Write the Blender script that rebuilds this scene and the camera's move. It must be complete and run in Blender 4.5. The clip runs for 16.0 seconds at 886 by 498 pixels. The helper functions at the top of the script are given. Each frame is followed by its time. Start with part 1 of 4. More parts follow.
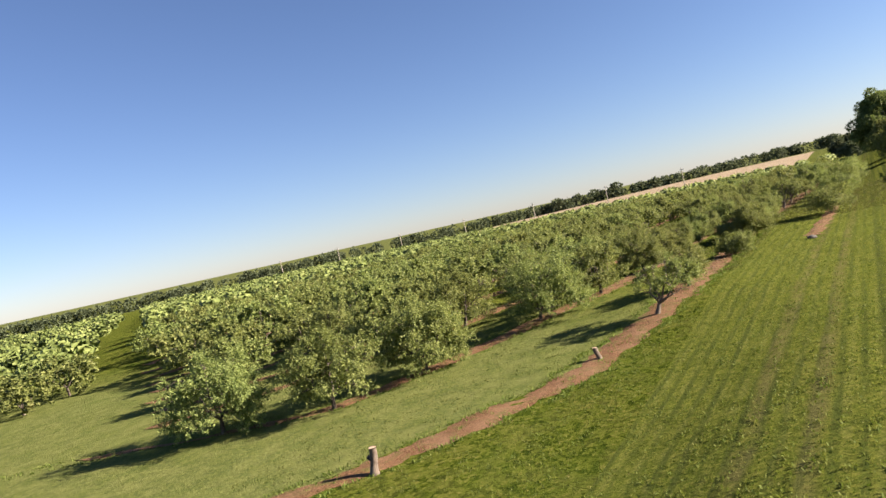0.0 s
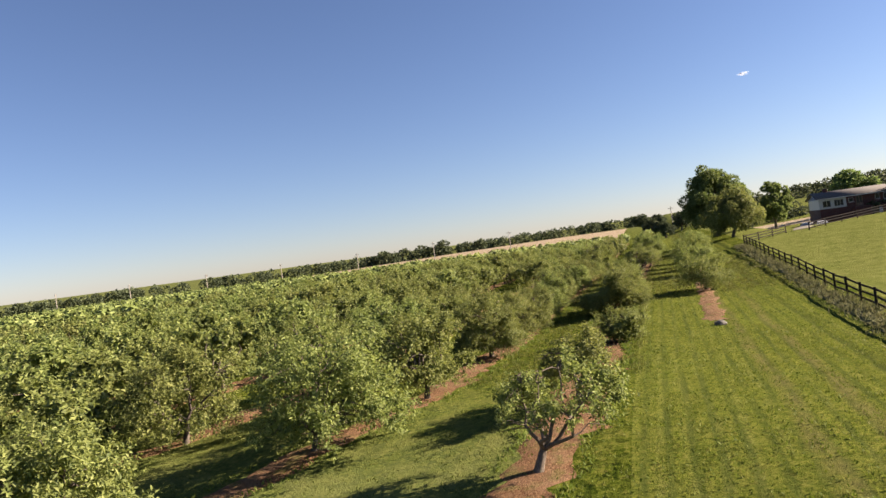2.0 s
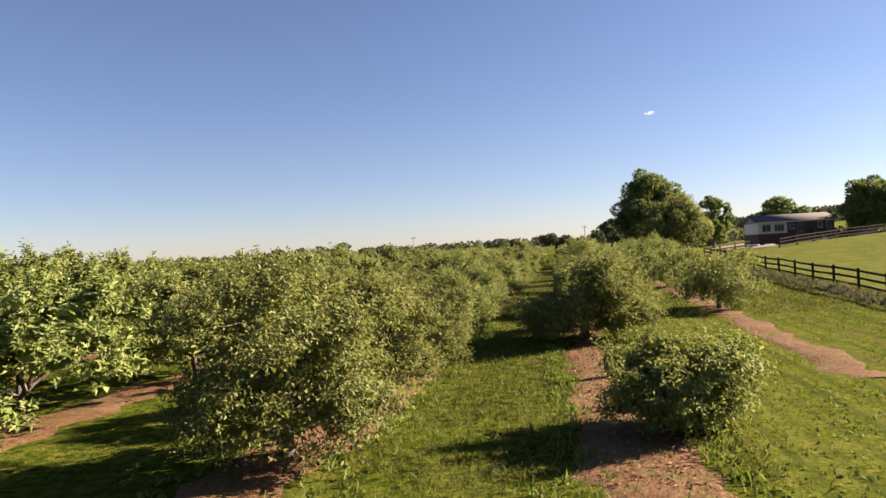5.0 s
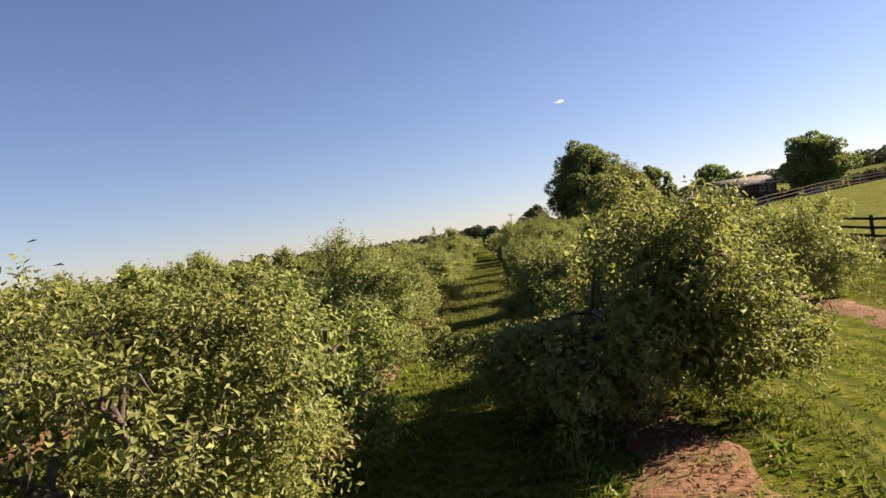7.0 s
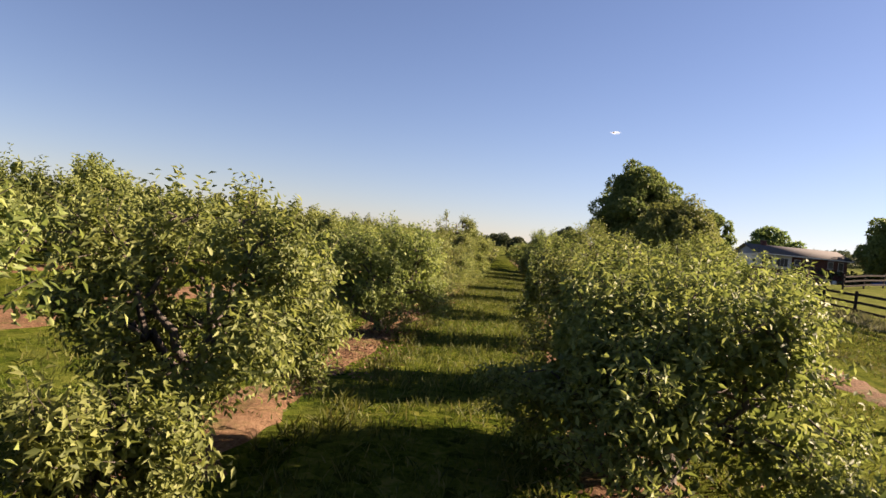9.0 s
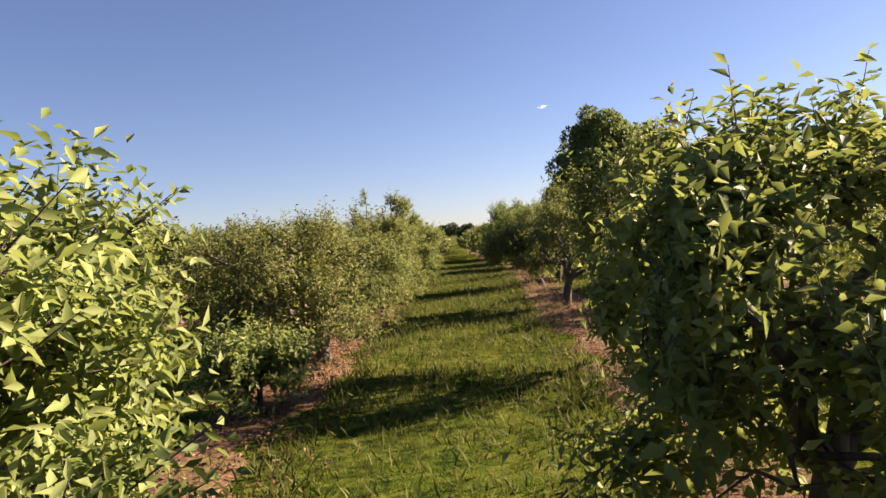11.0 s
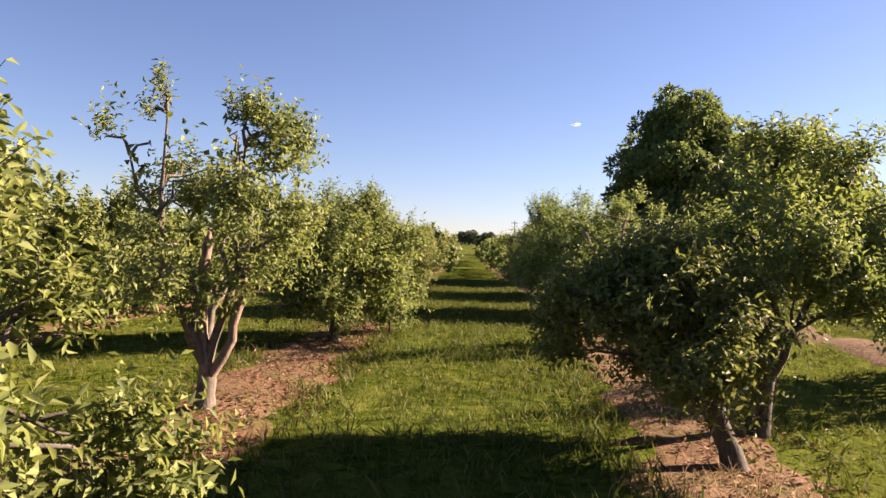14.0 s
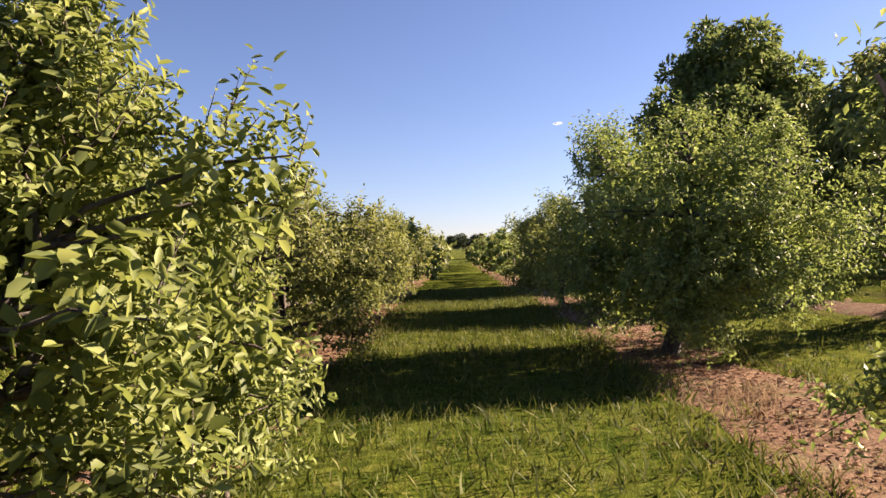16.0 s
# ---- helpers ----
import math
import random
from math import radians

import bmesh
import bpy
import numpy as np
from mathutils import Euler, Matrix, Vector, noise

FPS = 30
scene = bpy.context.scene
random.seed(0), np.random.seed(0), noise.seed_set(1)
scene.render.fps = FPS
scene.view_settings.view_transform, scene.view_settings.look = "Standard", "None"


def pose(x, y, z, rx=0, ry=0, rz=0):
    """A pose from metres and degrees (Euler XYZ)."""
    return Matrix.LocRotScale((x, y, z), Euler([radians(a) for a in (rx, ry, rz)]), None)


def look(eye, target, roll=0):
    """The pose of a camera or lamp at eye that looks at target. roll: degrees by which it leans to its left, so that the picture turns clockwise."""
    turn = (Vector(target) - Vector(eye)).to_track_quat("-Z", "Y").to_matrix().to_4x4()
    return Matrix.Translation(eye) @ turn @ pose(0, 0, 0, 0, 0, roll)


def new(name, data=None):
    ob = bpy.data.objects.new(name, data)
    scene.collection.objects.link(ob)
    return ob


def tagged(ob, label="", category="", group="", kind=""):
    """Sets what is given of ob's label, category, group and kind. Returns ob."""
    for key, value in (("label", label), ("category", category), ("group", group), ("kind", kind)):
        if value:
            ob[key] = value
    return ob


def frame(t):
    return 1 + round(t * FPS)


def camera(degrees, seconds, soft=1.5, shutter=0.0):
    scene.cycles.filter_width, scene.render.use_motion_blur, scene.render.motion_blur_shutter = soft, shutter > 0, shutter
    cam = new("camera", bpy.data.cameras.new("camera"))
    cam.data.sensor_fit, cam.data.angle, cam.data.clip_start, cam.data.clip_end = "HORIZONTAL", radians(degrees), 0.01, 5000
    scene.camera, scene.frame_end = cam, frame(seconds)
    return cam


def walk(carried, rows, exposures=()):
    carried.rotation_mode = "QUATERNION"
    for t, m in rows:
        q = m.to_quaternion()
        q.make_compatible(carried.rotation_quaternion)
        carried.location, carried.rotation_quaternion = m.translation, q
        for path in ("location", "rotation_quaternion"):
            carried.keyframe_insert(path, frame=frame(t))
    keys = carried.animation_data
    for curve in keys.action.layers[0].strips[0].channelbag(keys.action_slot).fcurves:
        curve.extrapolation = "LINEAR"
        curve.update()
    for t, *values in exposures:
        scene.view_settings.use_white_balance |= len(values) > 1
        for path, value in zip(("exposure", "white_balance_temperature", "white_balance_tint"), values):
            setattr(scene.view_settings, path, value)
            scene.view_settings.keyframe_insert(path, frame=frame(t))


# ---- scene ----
cam = camera(66.0, 16.0, 1.5)
PATH = [
    (0, (-3.51, 5.998, 6.195), (-4.562, 7.698, 6.144), -12.6),
    (0.5, (-5.39, 10.594, 6.312), (-6.255, 12.397, 6.268), -7.2),
    (1, (-7.172, 15.283, 6.134), (-7.862, 17.16, 6.103), -4.1),
    (1.5, (-8.65, 19.672, 5.83), (-9.267, 21.575, 5.822), -4.9),
    (2, (-9.894, 23.719, 5.514), (-10.469, 25.634, 5.522), -7.7),
    (2.5, (-10.985, 27.46, 5.231), (-11.474, 29.399, 5.225), -5.6),
    (3, (-11.903, 30.993, 4.872), (-12.308, 32.952, 4.863), -4.0),
    (3.2, (-12.204, 32.399, 4.716), (-12.578, 34.363, 4.717), -4.4),
    (5.3, (-13.922, 48.466, 2.98), (-14.194, 50.447, 2.992), -2.2),
    (5.5, (-14.061, 49.921, 2.914), (-14.289, 51.909, 2.907), -2.5),
    (6, (-14.363, 53.326, 2.763), (-14.54, 55.318, 2.749), -3.8),
    (6.5, (-14.562, 56.525, 2.694), (-14.711, 58.519, 2.688), -7.4),
    (7, (-14.617, 59.92, 2.7), (-14.709, 61.918, 2.693), -8.0),
    (7.5, (-14.609, 63.295, 2.716), (-14.656, 65.294, 2.69), -3.8),
    (8, (-14.442, 66.316, 2.66), (-14.548, 68.313, 2.635), -1.2),
    (8.5, (-14.324, 69.054, 2.504), (-14.463, 71.049, 2.485), 3.0),
    (9, (-14.302, 71.779, 2.267), (-14.46, 73.773, 2.254), 5.9),
    (9.2, (-14.355, 72.98, 2.196), (-14.514, 74.974, 2.194), 5.6),
    (11.3, (-14.351, 87.731, 1.973), (-14.36, 89.731, 1.951), -5.0),
    (11.5, (-14.33, 89.11, 1.989), (-14.327, 91.11, 1.966), -4.0),
    (12, (-14.218, 92.251, 2.012), (-14.257, 94.25, 2.018), -1.0),
    (12.5, (-14.093, 95.305, 2.156), (-14.165, 97.304, 2.13), 0.5),
    (13, (-13.91, 98.198, 2.189), (-13.947, 100.197, 2.139), -0.4),
    (13.5, (-13.809, 101.388, 2.221), (-13.87, 103.387, 2.209), 1.7),
    (14, (-13.713, 104.43, 2.173), (-13.785, 106.428, 2.173), 1.8),
    (14.5, (-13.799, 107.533, 2.184), (-13.877, 109.531, 2.202), 1.3),
    (15, (-13.87, 110.517, 2.151), (-13.941, 112.516, 2.157), -1.4),
    (15.5, (-13.945, 113.373, 2.052), (-13.999, 115.372, 2.045), -4.5),
    (16, (-13.761, 116.282, 1.852), (-13.802, 118.281, 1.871), -1.8),
]
EXPOSURES = [(0.0, 2.22, 6350, 16), (1.5, 2.13, 6550, 17), (3.0, 2.15, 6720, 18), (5.5, 2.23, 7030, 20), (7.0, 2.15, 7030, 21), (9.0, 2.17, 7150, 23), (11.5, 2.25, 6880, 24), (12.5, 2.31, 6930, 24), (14.5, 2.44, 6880, 25), (16.0, 2.41, 6780, 26)]
walk(cam, [(t, look(eye, target, roll)) for t, eye, target, roll in PATH], EXPOSURES)

# ---- light ----
SUN_AZ, SUN_EL = radians(68.0), radians(25.0)      # clockwise from +y, above the horizon
world = bpy.data.worlds.new("sky")
scene.world = world
world.use_nodes = True
wn = world.node_tree.nodes
sky = wn.new("ShaderNodeTexSky")
sky.sky_type, sky.sun_disc = "NISHITA", False
sky.sun_elevation, sky.sun_rotation = SUN_EL, SUN_AZ
sky.altitude, sky.air_density, sky.dust_density, sky.ozone_density = 150.0, 0.95, 0.25, 4.2
haze = wn.new("ShaderNodeMix")
haze.data_type, haze.blend_type = "RGBA", "MULTIPLY"
haze.inputs[0].default_value, haze.inputs[7].default_value = 1.0, (1.045, 0.975, 1.02, 1.0)
world.node_tree.links.new(sky.outputs[0], haze.inputs[6])
world.node_tree.links.new(haze.outputs[2], wn["Background"].inputs[0])
wn["Background"].inputs[1].default_value = 0.031
sun = new("sun", bpy.data.lights.new("sun", "SUN"))
sun.data.energy, sun.data.angle, sun.data.color = 5.0, radians(0.6), (1.0, 0.85, 0.65)
sun_from = Vector((math.sin(SUN_AZ) * math.cos(SUN_EL), math.cos(SUN_AZ) * math.cos(SUN_EL), math.sin(SUN_EL)))
sun.matrix_world = look(sun_from * 60, (0, 0, 0))

# ---- materials ----
class Nodes:
    """A short hand for a node material."""

    def __init__(self, name):
        self.mat = bpy.data.materials.new(name)
        self.mat.use_nodes = True
        self.tree = self.mat.node_tree
        self.tree.nodes.clear()
        self.out = self.tree.nodes.new("ShaderNodeOutputMaterial")

    def add(self, kind, **sockets):
        node = self.tree.nodes.new(kind)
        for key, value in sockets.items():
            self.put(node, key, value)
        return node

    def put(self, node, key, value):
        sock = node.inputs[int(key[1:])] if key[0] == "i" and key[1:].isdigit() else node.inputs[key.replace("_", " ")]
        if isinstance(value, bpy.types.NodeSocket):
            self.tree.links.new(value, sock)
        elif isinstance(value, (tuple, list)) and len(value) == 3 and sock.type == "RGBA":
            sock.default_value = (*value, 1.0)
        else:
            sock.default_value = value

    def where(self):
        return self.add("ShaderNodeNewGeometry").outputs["Position"]

    def local(self):
        return self.add("ShaderNodeTexCoord").outputs["Object"]

    def noise(self, vector, scale, detail=4.0, rough=0.55):
        return self.add("ShaderNodeTexNoise", Vector=vector, Scale=scale, Detail=detail, Roughness=rough).outputs["Fac"]

    def stretch(self, vector, sx, sy, sz):
        return self.add("ShaderNodeMapping", Vector=vector, Scale=(sx, sy, sz)).outputs[0]

    def ramp(self, fac, *stops):
        node = self.add("ShaderNodeValToRGB", Fac=fac)
        els = node.color_ramp.elements
        while len(els) < len(stops):
            els.new(0.5)
        for el, (place, col) in zip(els, stops):
            el.position, el.color = place, (*col, 1.0)
        return node.outputs[0]

    def mix(self, fac, a, b, blend="MIX"):
        node = self.add("ShaderNodeMix")
        node.data_type, node.blend_type = "RGBA", blend
        self.put(node, "i0", fac)
        self.put(node, "i6", a)
        self.put(node, "i7", b)
        return node.outputs[2]

    def maths(self, op, a, b=0.0, c=0.0):
        node = self.add("ShaderNodeMath", i0=a, i1=b, i2=c)
        node.operation = op
        return node.outputs[0]

    def bump(self, height, strength, distance):
        return self.add("ShaderNodeBump", Height=height, Strength=strength, Distance=distance).outputs[0]

    def surface(self, colour, rough=0.8, metal=0.0, normal=None, spec=0.5, **more):
        node = self.add("ShaderNodeBsdfPrincipled", Base_Color=colour, Roughness=rough, Metallic=metal, **more)
        self.put(node, "Specular IOR Level", spec)
        if normal is not None:
            self.put(node, "Normal", normal)
        self.tree.links.new(node.outputs[0], self.out.inputs[0])
        return self.mat


def leaf_material(name, dark, mid, pale, tips, through_share=0.36, rough=0.58, shine=0.1):
    """Leaves: colour from leaf to leaf and from tree to tree, some light let through, a waxy gloss."""
    n = Nodes(name)
    island = n.add("ShaderNodeNewGeometry").outputs["Random Per Island"]
    tree = n.add("ShaderNodeObjectInfo").outputs["Random"]
    col = n.ramp(island, (0.0, dark), (0.45, mid), (0.82, pale), (1.0, tips))
    clump = n.noise(n.where(), 1.3, 2.0)
    col = n.mix(n.ramp(clump, (0.35, (0, 0, 0)), (0.7, (0.6, 0.6, 0.6))), col, pale)
    hue = n.add("ShaderNodeHueSaturation", Hue=n.maths("MULTIPLY_ADD", tree, 0.025, 0.487), Saturation=1.0,
                Value=n.maths("MULTIPLY_ADD", tree, 0.3, 0.85), Fac=1.0, Color=col).outputs[0]
    gloss = n.add("ShaderNodeBsdfPrincipled", Base_Color=hue, Roughness=rough)
    n.put(gloss, "Specular IOR Level", shine)
    glow = n.add("ShaderNodeHueSaturation", Hue=0.495, Saturation=1.1, Value=1.35, Fac=1.0, Color=hue).outputs[0]
    trans = n.add("ShaderNodeBsdfTranslucent", Color=glow)
    both = n.add("ShaderNodeMixShader", Fac=through_share)
    n.tree.links.new(gloss.outputs[0], both.inputs[1])
    n.tree.links.new(trans.outputs[0], both.inputs[2])
    n.tree.links.new(both.outputs[0], n.out.inputs[0])
    return n.mat


APPLE_LEAF = leaf_material("apple_leaf", (0.056, 0.08, 0.025), (0.128, 0.16, 0.045), (0.195, 0.225, 0.07), (0.255, 0.278, 0.105), 0.36, 0.58, 0.16)
SHADE_LEAF = leaf_material("shade_tree_leaf", (0.066, 0.105, 0.036), (0.11, 0.158, 0.052), (0.15, 0.195, 0.07), (0.19, 0.22, 0.09))
WILLOW_LEAF = leaf_material("willow_leaf", (0.085, 0.11, 0.032), (0.125, 0.153, 0.048), (0.165, 0.187, 0.064), (0.195, 0.21, 0.085))
# Lightened and greyed: the haze of distance is put into these leaf colours.
WOOD_LEAF = leaf_material("far_wood_leaf", (0.045, 0.062, 0.036), (0.065, 0.084, 0.046), (0.085, 0.104, 0.056), (0.105, 0.12, 0.066), 0.2, 0.7)
WEED_LEAF = leaf_material("weed_leaf", (0.066, 0.072, 0.032), (0.11, 0.115, 0.05), (0.155, 0.155, 0.075), (0.2, 0.185, 0.105), 0.25, 0.8)
GRASS_BLADE = leaf_material("grass_blade", (0.026, 0.039, 0.009), (0.055, 0.073, 0.016), (0.096, 0.107, 0.026), (0.165, 0.148, 0.058), 0.28, 0.65)


def bark_material(name, dark, pale, scale=1.0):
    n = Nodes(name)
    p = n.stretch(n.local(), 1, 1, 0.3)
    fur = n.noise(p, 26 * scale, 6.0, 0.65)
    patch = n.noise(n.local(), 3.5 * scale, 3.0)
    col = n.ramp(fur, (0.3, dark), (0.62, pale))
    col = n.mix(n.ramp(patch, (0.45, (0, 0, 0)), (0.7, (0.55, 0.55, 0.55))), col, (0.154, 0.139, 0.119))
    return n.surface(col, 0.9, normal=n.bump(fur, 0.8, 0.02), spec=0.2)


APPLE_BARK = bark_material("apple_bark", (0.023, 0.018, 0.015), (0.096, 0.077, 0.063))
GREY_BARK = bark_material("grey_bark", (0.035, 0.029, 0.023), (0.123, 0.104, 0.081), 0.5)
PALE_BARK = bark_material("pale_bark", (0.046, 0.035, 0.028), (0.154, 0.123, 0.096))
DEAD_BARK = bark_material("dead_bark", (0.092, 0.058, 0.042), (0.262, 0.177, 0.139))


def cut_wood():
    n = Nodes("cut_wood")
    p = n.local()
    rings = n.add("ShaderNodeTexWave", Vector=p, Scale=18.0, Distortion=3.0, Detail=2.0)
    rings.wave_type = "RINGS"
    col = n.ramp(rings.outputs["Fac"], (0.0, (0.293, 0.2, 0.131)), (1.0, (0.447, 0.347, 0.254)))
    return n.surface(col, 0.85)


CUT_WOOD = cut_wood()


def ground_material():
    """Mown grass: clumps, clover and dry patches, wheel tracks beside the fence, mowing lanes along the rows."""
    n = Nodes("grass_ground")
    p = n.where()
    big = n.noise(p, 0.11, 3.0)
    mid = n.noise(p, 0.9, 4.0)
    fine = n.noise(p, 9.0, 5.0, 0.7)
    blade = n.noise(n.stretch(p, 1.0, 0.55, 1.0), 42.0, 3.0, 0.7)
    cell = n.add("ShaderNodeTexVoronoi", Vector=p, Scale=5.5, Randomness=1.0)
    clump = n.add("ShaderNodeSeparateColor", Color=cell.outputs["Color"]).outputs[0]
    streak = n.noise(n.stretch(p, 1.0, 0.07, 1.0), 3.2, 4.0, 0.65)
    tone = n.maths("ADD", n.maths("MULTIPLY", fine, 0.75), n.maths("MULTIPLY", clump, 0.25))
    tone = n.maths("MULTIPLY_ADD", n.maths("SUBTRACT", streak, 0.5), 0.42, tone)
    col = n.ramp(tone, (0.3, (0.012, 0.022, 0.004)), (0.45, (0.046, 0.068, 0.009)), (0.58, (0.089, 0.112, 0.015)), (0.74, (0.154, 0.15, 0.039)))
    col = n.mix(n.ramp(mid, (0.45, (0, 0, 0)), (0.72, (0.55, 0.55, 0.55))), col, (0.127, 0.135, 0.031))
    col = n.mix(n.ramp(big, (0.5, (0, 0, 0)), (0.75, (0.45, 0.45, 0.45))), col, (0.058, 0.096, 0.015))
    sep = n.add("ShaderNodeSeparateXYZ", Vector=p)
    x, y = sep.outputs[0], sep.outputs[1]
    wob = n.noise(n.stretch(p, 0.6, 0.12, 1), 1.0, 2.0)
    lane_x = n.maths("MULTIPLY_ADD", wob, 0.7, n.maths("MULTIPLY_ADD", y, -0.02, x))
    lanes = n.add("ShaderNodeTexWave", Vector=n.add("ShaderNodeCombineXYZ", X=lane_x).outputs[0], Scale=0.42, Distortion=0.0)
    in_meadow = n.maths("MULTIPLY", n.maths("GREATER_THAN", x, -11.0), n.maths("LESS_THAN", x, 0.5))
    lane = n.maths("MULTIPLY", n.maths("MULTIPLY", in_meadow, n.ramp(mid, (0.35, (0.1, 0.1, 0.1)), (0.65, (0.75, 0.75, 0.75)))), n.maths("MULTIPLY", n.ramp(lanes.outputs["Fac"], (0.62, (0, 0, 0)), (0.95, (1, 1, 1))), n.ramp(fine, (0.35, (0.15, 0.15, 0.15)), (0.6, (0.7, 0.7, 0.7)))))
    col = n.mix(lane, col, (0.146, 0.154, 0.054))
    drill = n.maths("COSINE", n.maths("MULTIPLY", n.maths("MULTIPLY_ADD", n.maths("SUBTRACT", y, 53.75), -0.015, x), 10.472))
    gap = n.maths("MULTIPLY", in_meadow, n.maths("MULTIPLY", n.ramp(n.maths("MULTIPLY_ADD", drill, 0.5, 0.5), (0.1, (1, 1, 1)), (0.5, (0, 0, 0))), n.ramp(streak, (0.4, (0.1, 0.1, 0.1)), (0.6, (0.9, 0.9, 0.9)))))
    col = n.mix(n.maths("MULTIPLY", in_meadow, 0.42), col, n.ramp(fine, (0.35, (0.092, 0.131, 0.019)), (0.65, (0.2, 0.208, 0.046))))
    col = n.mix(n.maths("MULTIPLY", gap, 0.8), col, (0.046, 0.066, 0.017))

    headland = n.maths("MULTIPLY", n.maths("LESS_THAN", x, n.maths("MINIMUM", -13.2, n.maths("MULTIPLY_ADD", y, 0.62, -36.0))), n.ramp(n.maths("DIVIDE", y, 100.0), (0.4, (0.55, 0.55, 0.55)), (0.52, (0, 0, 0))))
    col = n.mix(headland, col, n.ramp(n.maths("MULTIPLY_ADD", fine, 0.5, n.maths("MULTIPLY", mid, 0.5)), (0.35, (0.115, 0.15, 0.045)), (0.65, (0.21, 0.23, 0.09))))

    def track(centre, half, tint, amount):
        nonlocal col
        away = n.maths("ABSOLUTE", n.maths("SUBTRACT", lane_x, centre))
        inside = n.maths("MULTIPLY", in_meadow, n.ramp(n.maths("DIVIDE", away, half), (0.35, (1, 1, 1)), (1.0, (0, 0, 0))))
        col = n.mix(n.maths("MULTIPLY", inside, n.maths("MULTIPLY", amount, n.ramp(mid, (0.3, (0.2, 0.2, 0.2)), (0.6, (1, 1, 1))))), col, tint)

    track(-2.35, 0.35, (0.027, 0.042, 0.012), 0.85)
    track(-3.9, 0.3, (0.039, 0.054, 0.015), 0.6)
    track(-5.6, 0.35, (0.115, 0.1, 0.046), 0.5)
    track(-7.2, 0.35, (0.115, 0.1, 0.046), 0.5)
    pasture = n.maths("MULTIPLY", n.maths("GREATER_THAN", n.maths("MULTIPLY_ADD", y, -0.02, x), 0.2), 0.7)
    col = n.mix(pasture, col, n.ramp(n.maths("MULTIPLY_ADD", fine, 0.4, n.maths("MULTIPLY", mid, 0.6)), (0.35, (0.115, 0.145, 0.036)), (0.65, (0.2, 0.213, 0.07))))
    far = n.ramp(n.maths("DIVIDE", y, 1000.0), (0.2, (0, 0, 0)), (0.5, (1, 1, 1)))
    col = n.mix(far, col, (0.1, 0.119, 0.039))
    height = n.maths("ADD", n.maths("MULTIPLY", fine, 0.6), n.maths("ADD", n.maths("MULTIPLY", blade, 0.3), n.maths("MULTIPLY", clump, 0.5)))
    col = n.mix(1.0, col, (0.85, 0.83, 0.85), "MULTIPLY")
    return n.surface(col, 0.9, normal=n.bump(height, 1.0, 0.1), spec=0.0)


def soil_material(name, dark, mid, pale, dry):
    """Bare reddish soil under chips and dry leaf litter."""
    n = Nodes(name)
    p = n.where()
    chips = n.add("ShaderNodeTexVoronoi", Vector=n.stretch(p, 1.0, 0.45, 1.0), Scale=30.0, Randomness=1.0)
    chips2 = n.add("ShaderNodeTexVoronoi", Vector=n.stretch(p, 0.45, 1.0, 1.0), Scale=55.0, Randomness=1.0)
    tone = n.add("ShaderNodeSeparateColor", Color=chips.outputs["Color"]).outputs[0]
    tone2 = n.add("ShaderNodeSeparateColor", Color=chips2.outputs["Color"]).outputs[1]
    straw = n.noise(n.stretch(p, 1.0, 0.35, 1.0), 24.0, 6.0, 0.75)
    both = n.maths("ADD", n.maths("MULTIPLY", tone, 0.22), n.maths("ADD", n.maths("MULTIPLY", tone2, 0.22), n.maths("MULTIPLY", straw, 0.56)))
    col = n.ramp(both, (0.25, dark), (0.5, mid), (0.75, pale))
    col = n.mix(n.ramp(n.noise(p, 0.8, 3.0), (0.45, (0, 0, 0)), (0.7, (0.65, 0.65, 0.65))), col, dry)
    green = n.noise(p, 1.7, 5.0, 0.65)
    col = n.mix(n.ramp(green, (0.5, (0, 0, 0)), (0.66, (0.6, 0.6, 0.6))), col, n.ramp(tone2, (0.2, (0.039, 0.058, 0.011)), (0.8, (0.115, 0.123, 0.031))))
    rise = n.maths("ADD", both, n.noise(p, 5.0, 4.0))
    return n.surface(col, 0.95, normal=n.bump(rise, 0.8, 0.05), spec=0.1)


GRASS = ground_material()
SOIL = soil_material("mulch_soil", (0.045, 0.022, 0.011), (0.115, 0.06, 0.03), (0.23, 0.142, 0.082), (0.195, 0.122, 0.073))


def plain(name, col, rough=0.7, metal=0.0, vary=0.15, scale=4.0, spec=0.4):
    n = Nodes(name)
    f = n.noise(n.local(), scale, 5.0, 0.6)
    lo, hi = tuple(c * (1 - vary) for c in col), tuple(min(1, c * (1 + vary)) for c in col)
    return n.surface(n.ramp(f, (0.3, lo), (0.7, hi)), rough, metal, n.bump(f, 0.2, 0.02), spec)


def brick_material():
    n = Nodes("red_brick")
    p = n.local()
    b = n.add("ShaderNodeTexBrick", Vector=n.add("ShaderNodeMapping", Vector=p, Rotation=(radians(90), 0, 0)).outputs[0], Scale=1.0,
              Color1=(0.13, 0.045, 0.036, 1), Color2=(0.085, 0.032, 0.028, 1), Mortar=(0.14, 0.12, 0.11, 1))
    for key, value in (("Mortar Size", 0.008), ("Brick Width", 0.21), ("Row Height", 0.075)):
        b.inputs[key].default_value = value
    col = n.mix(n.noise(p, 0.9, 4.0), b.outputs["Color"], (0.077, 0.031, 0.026))
    return n.surface(col, 0.9, normal=n.bump(b.outputs["Fac"], 0.4, 0.01), spec=0.2)


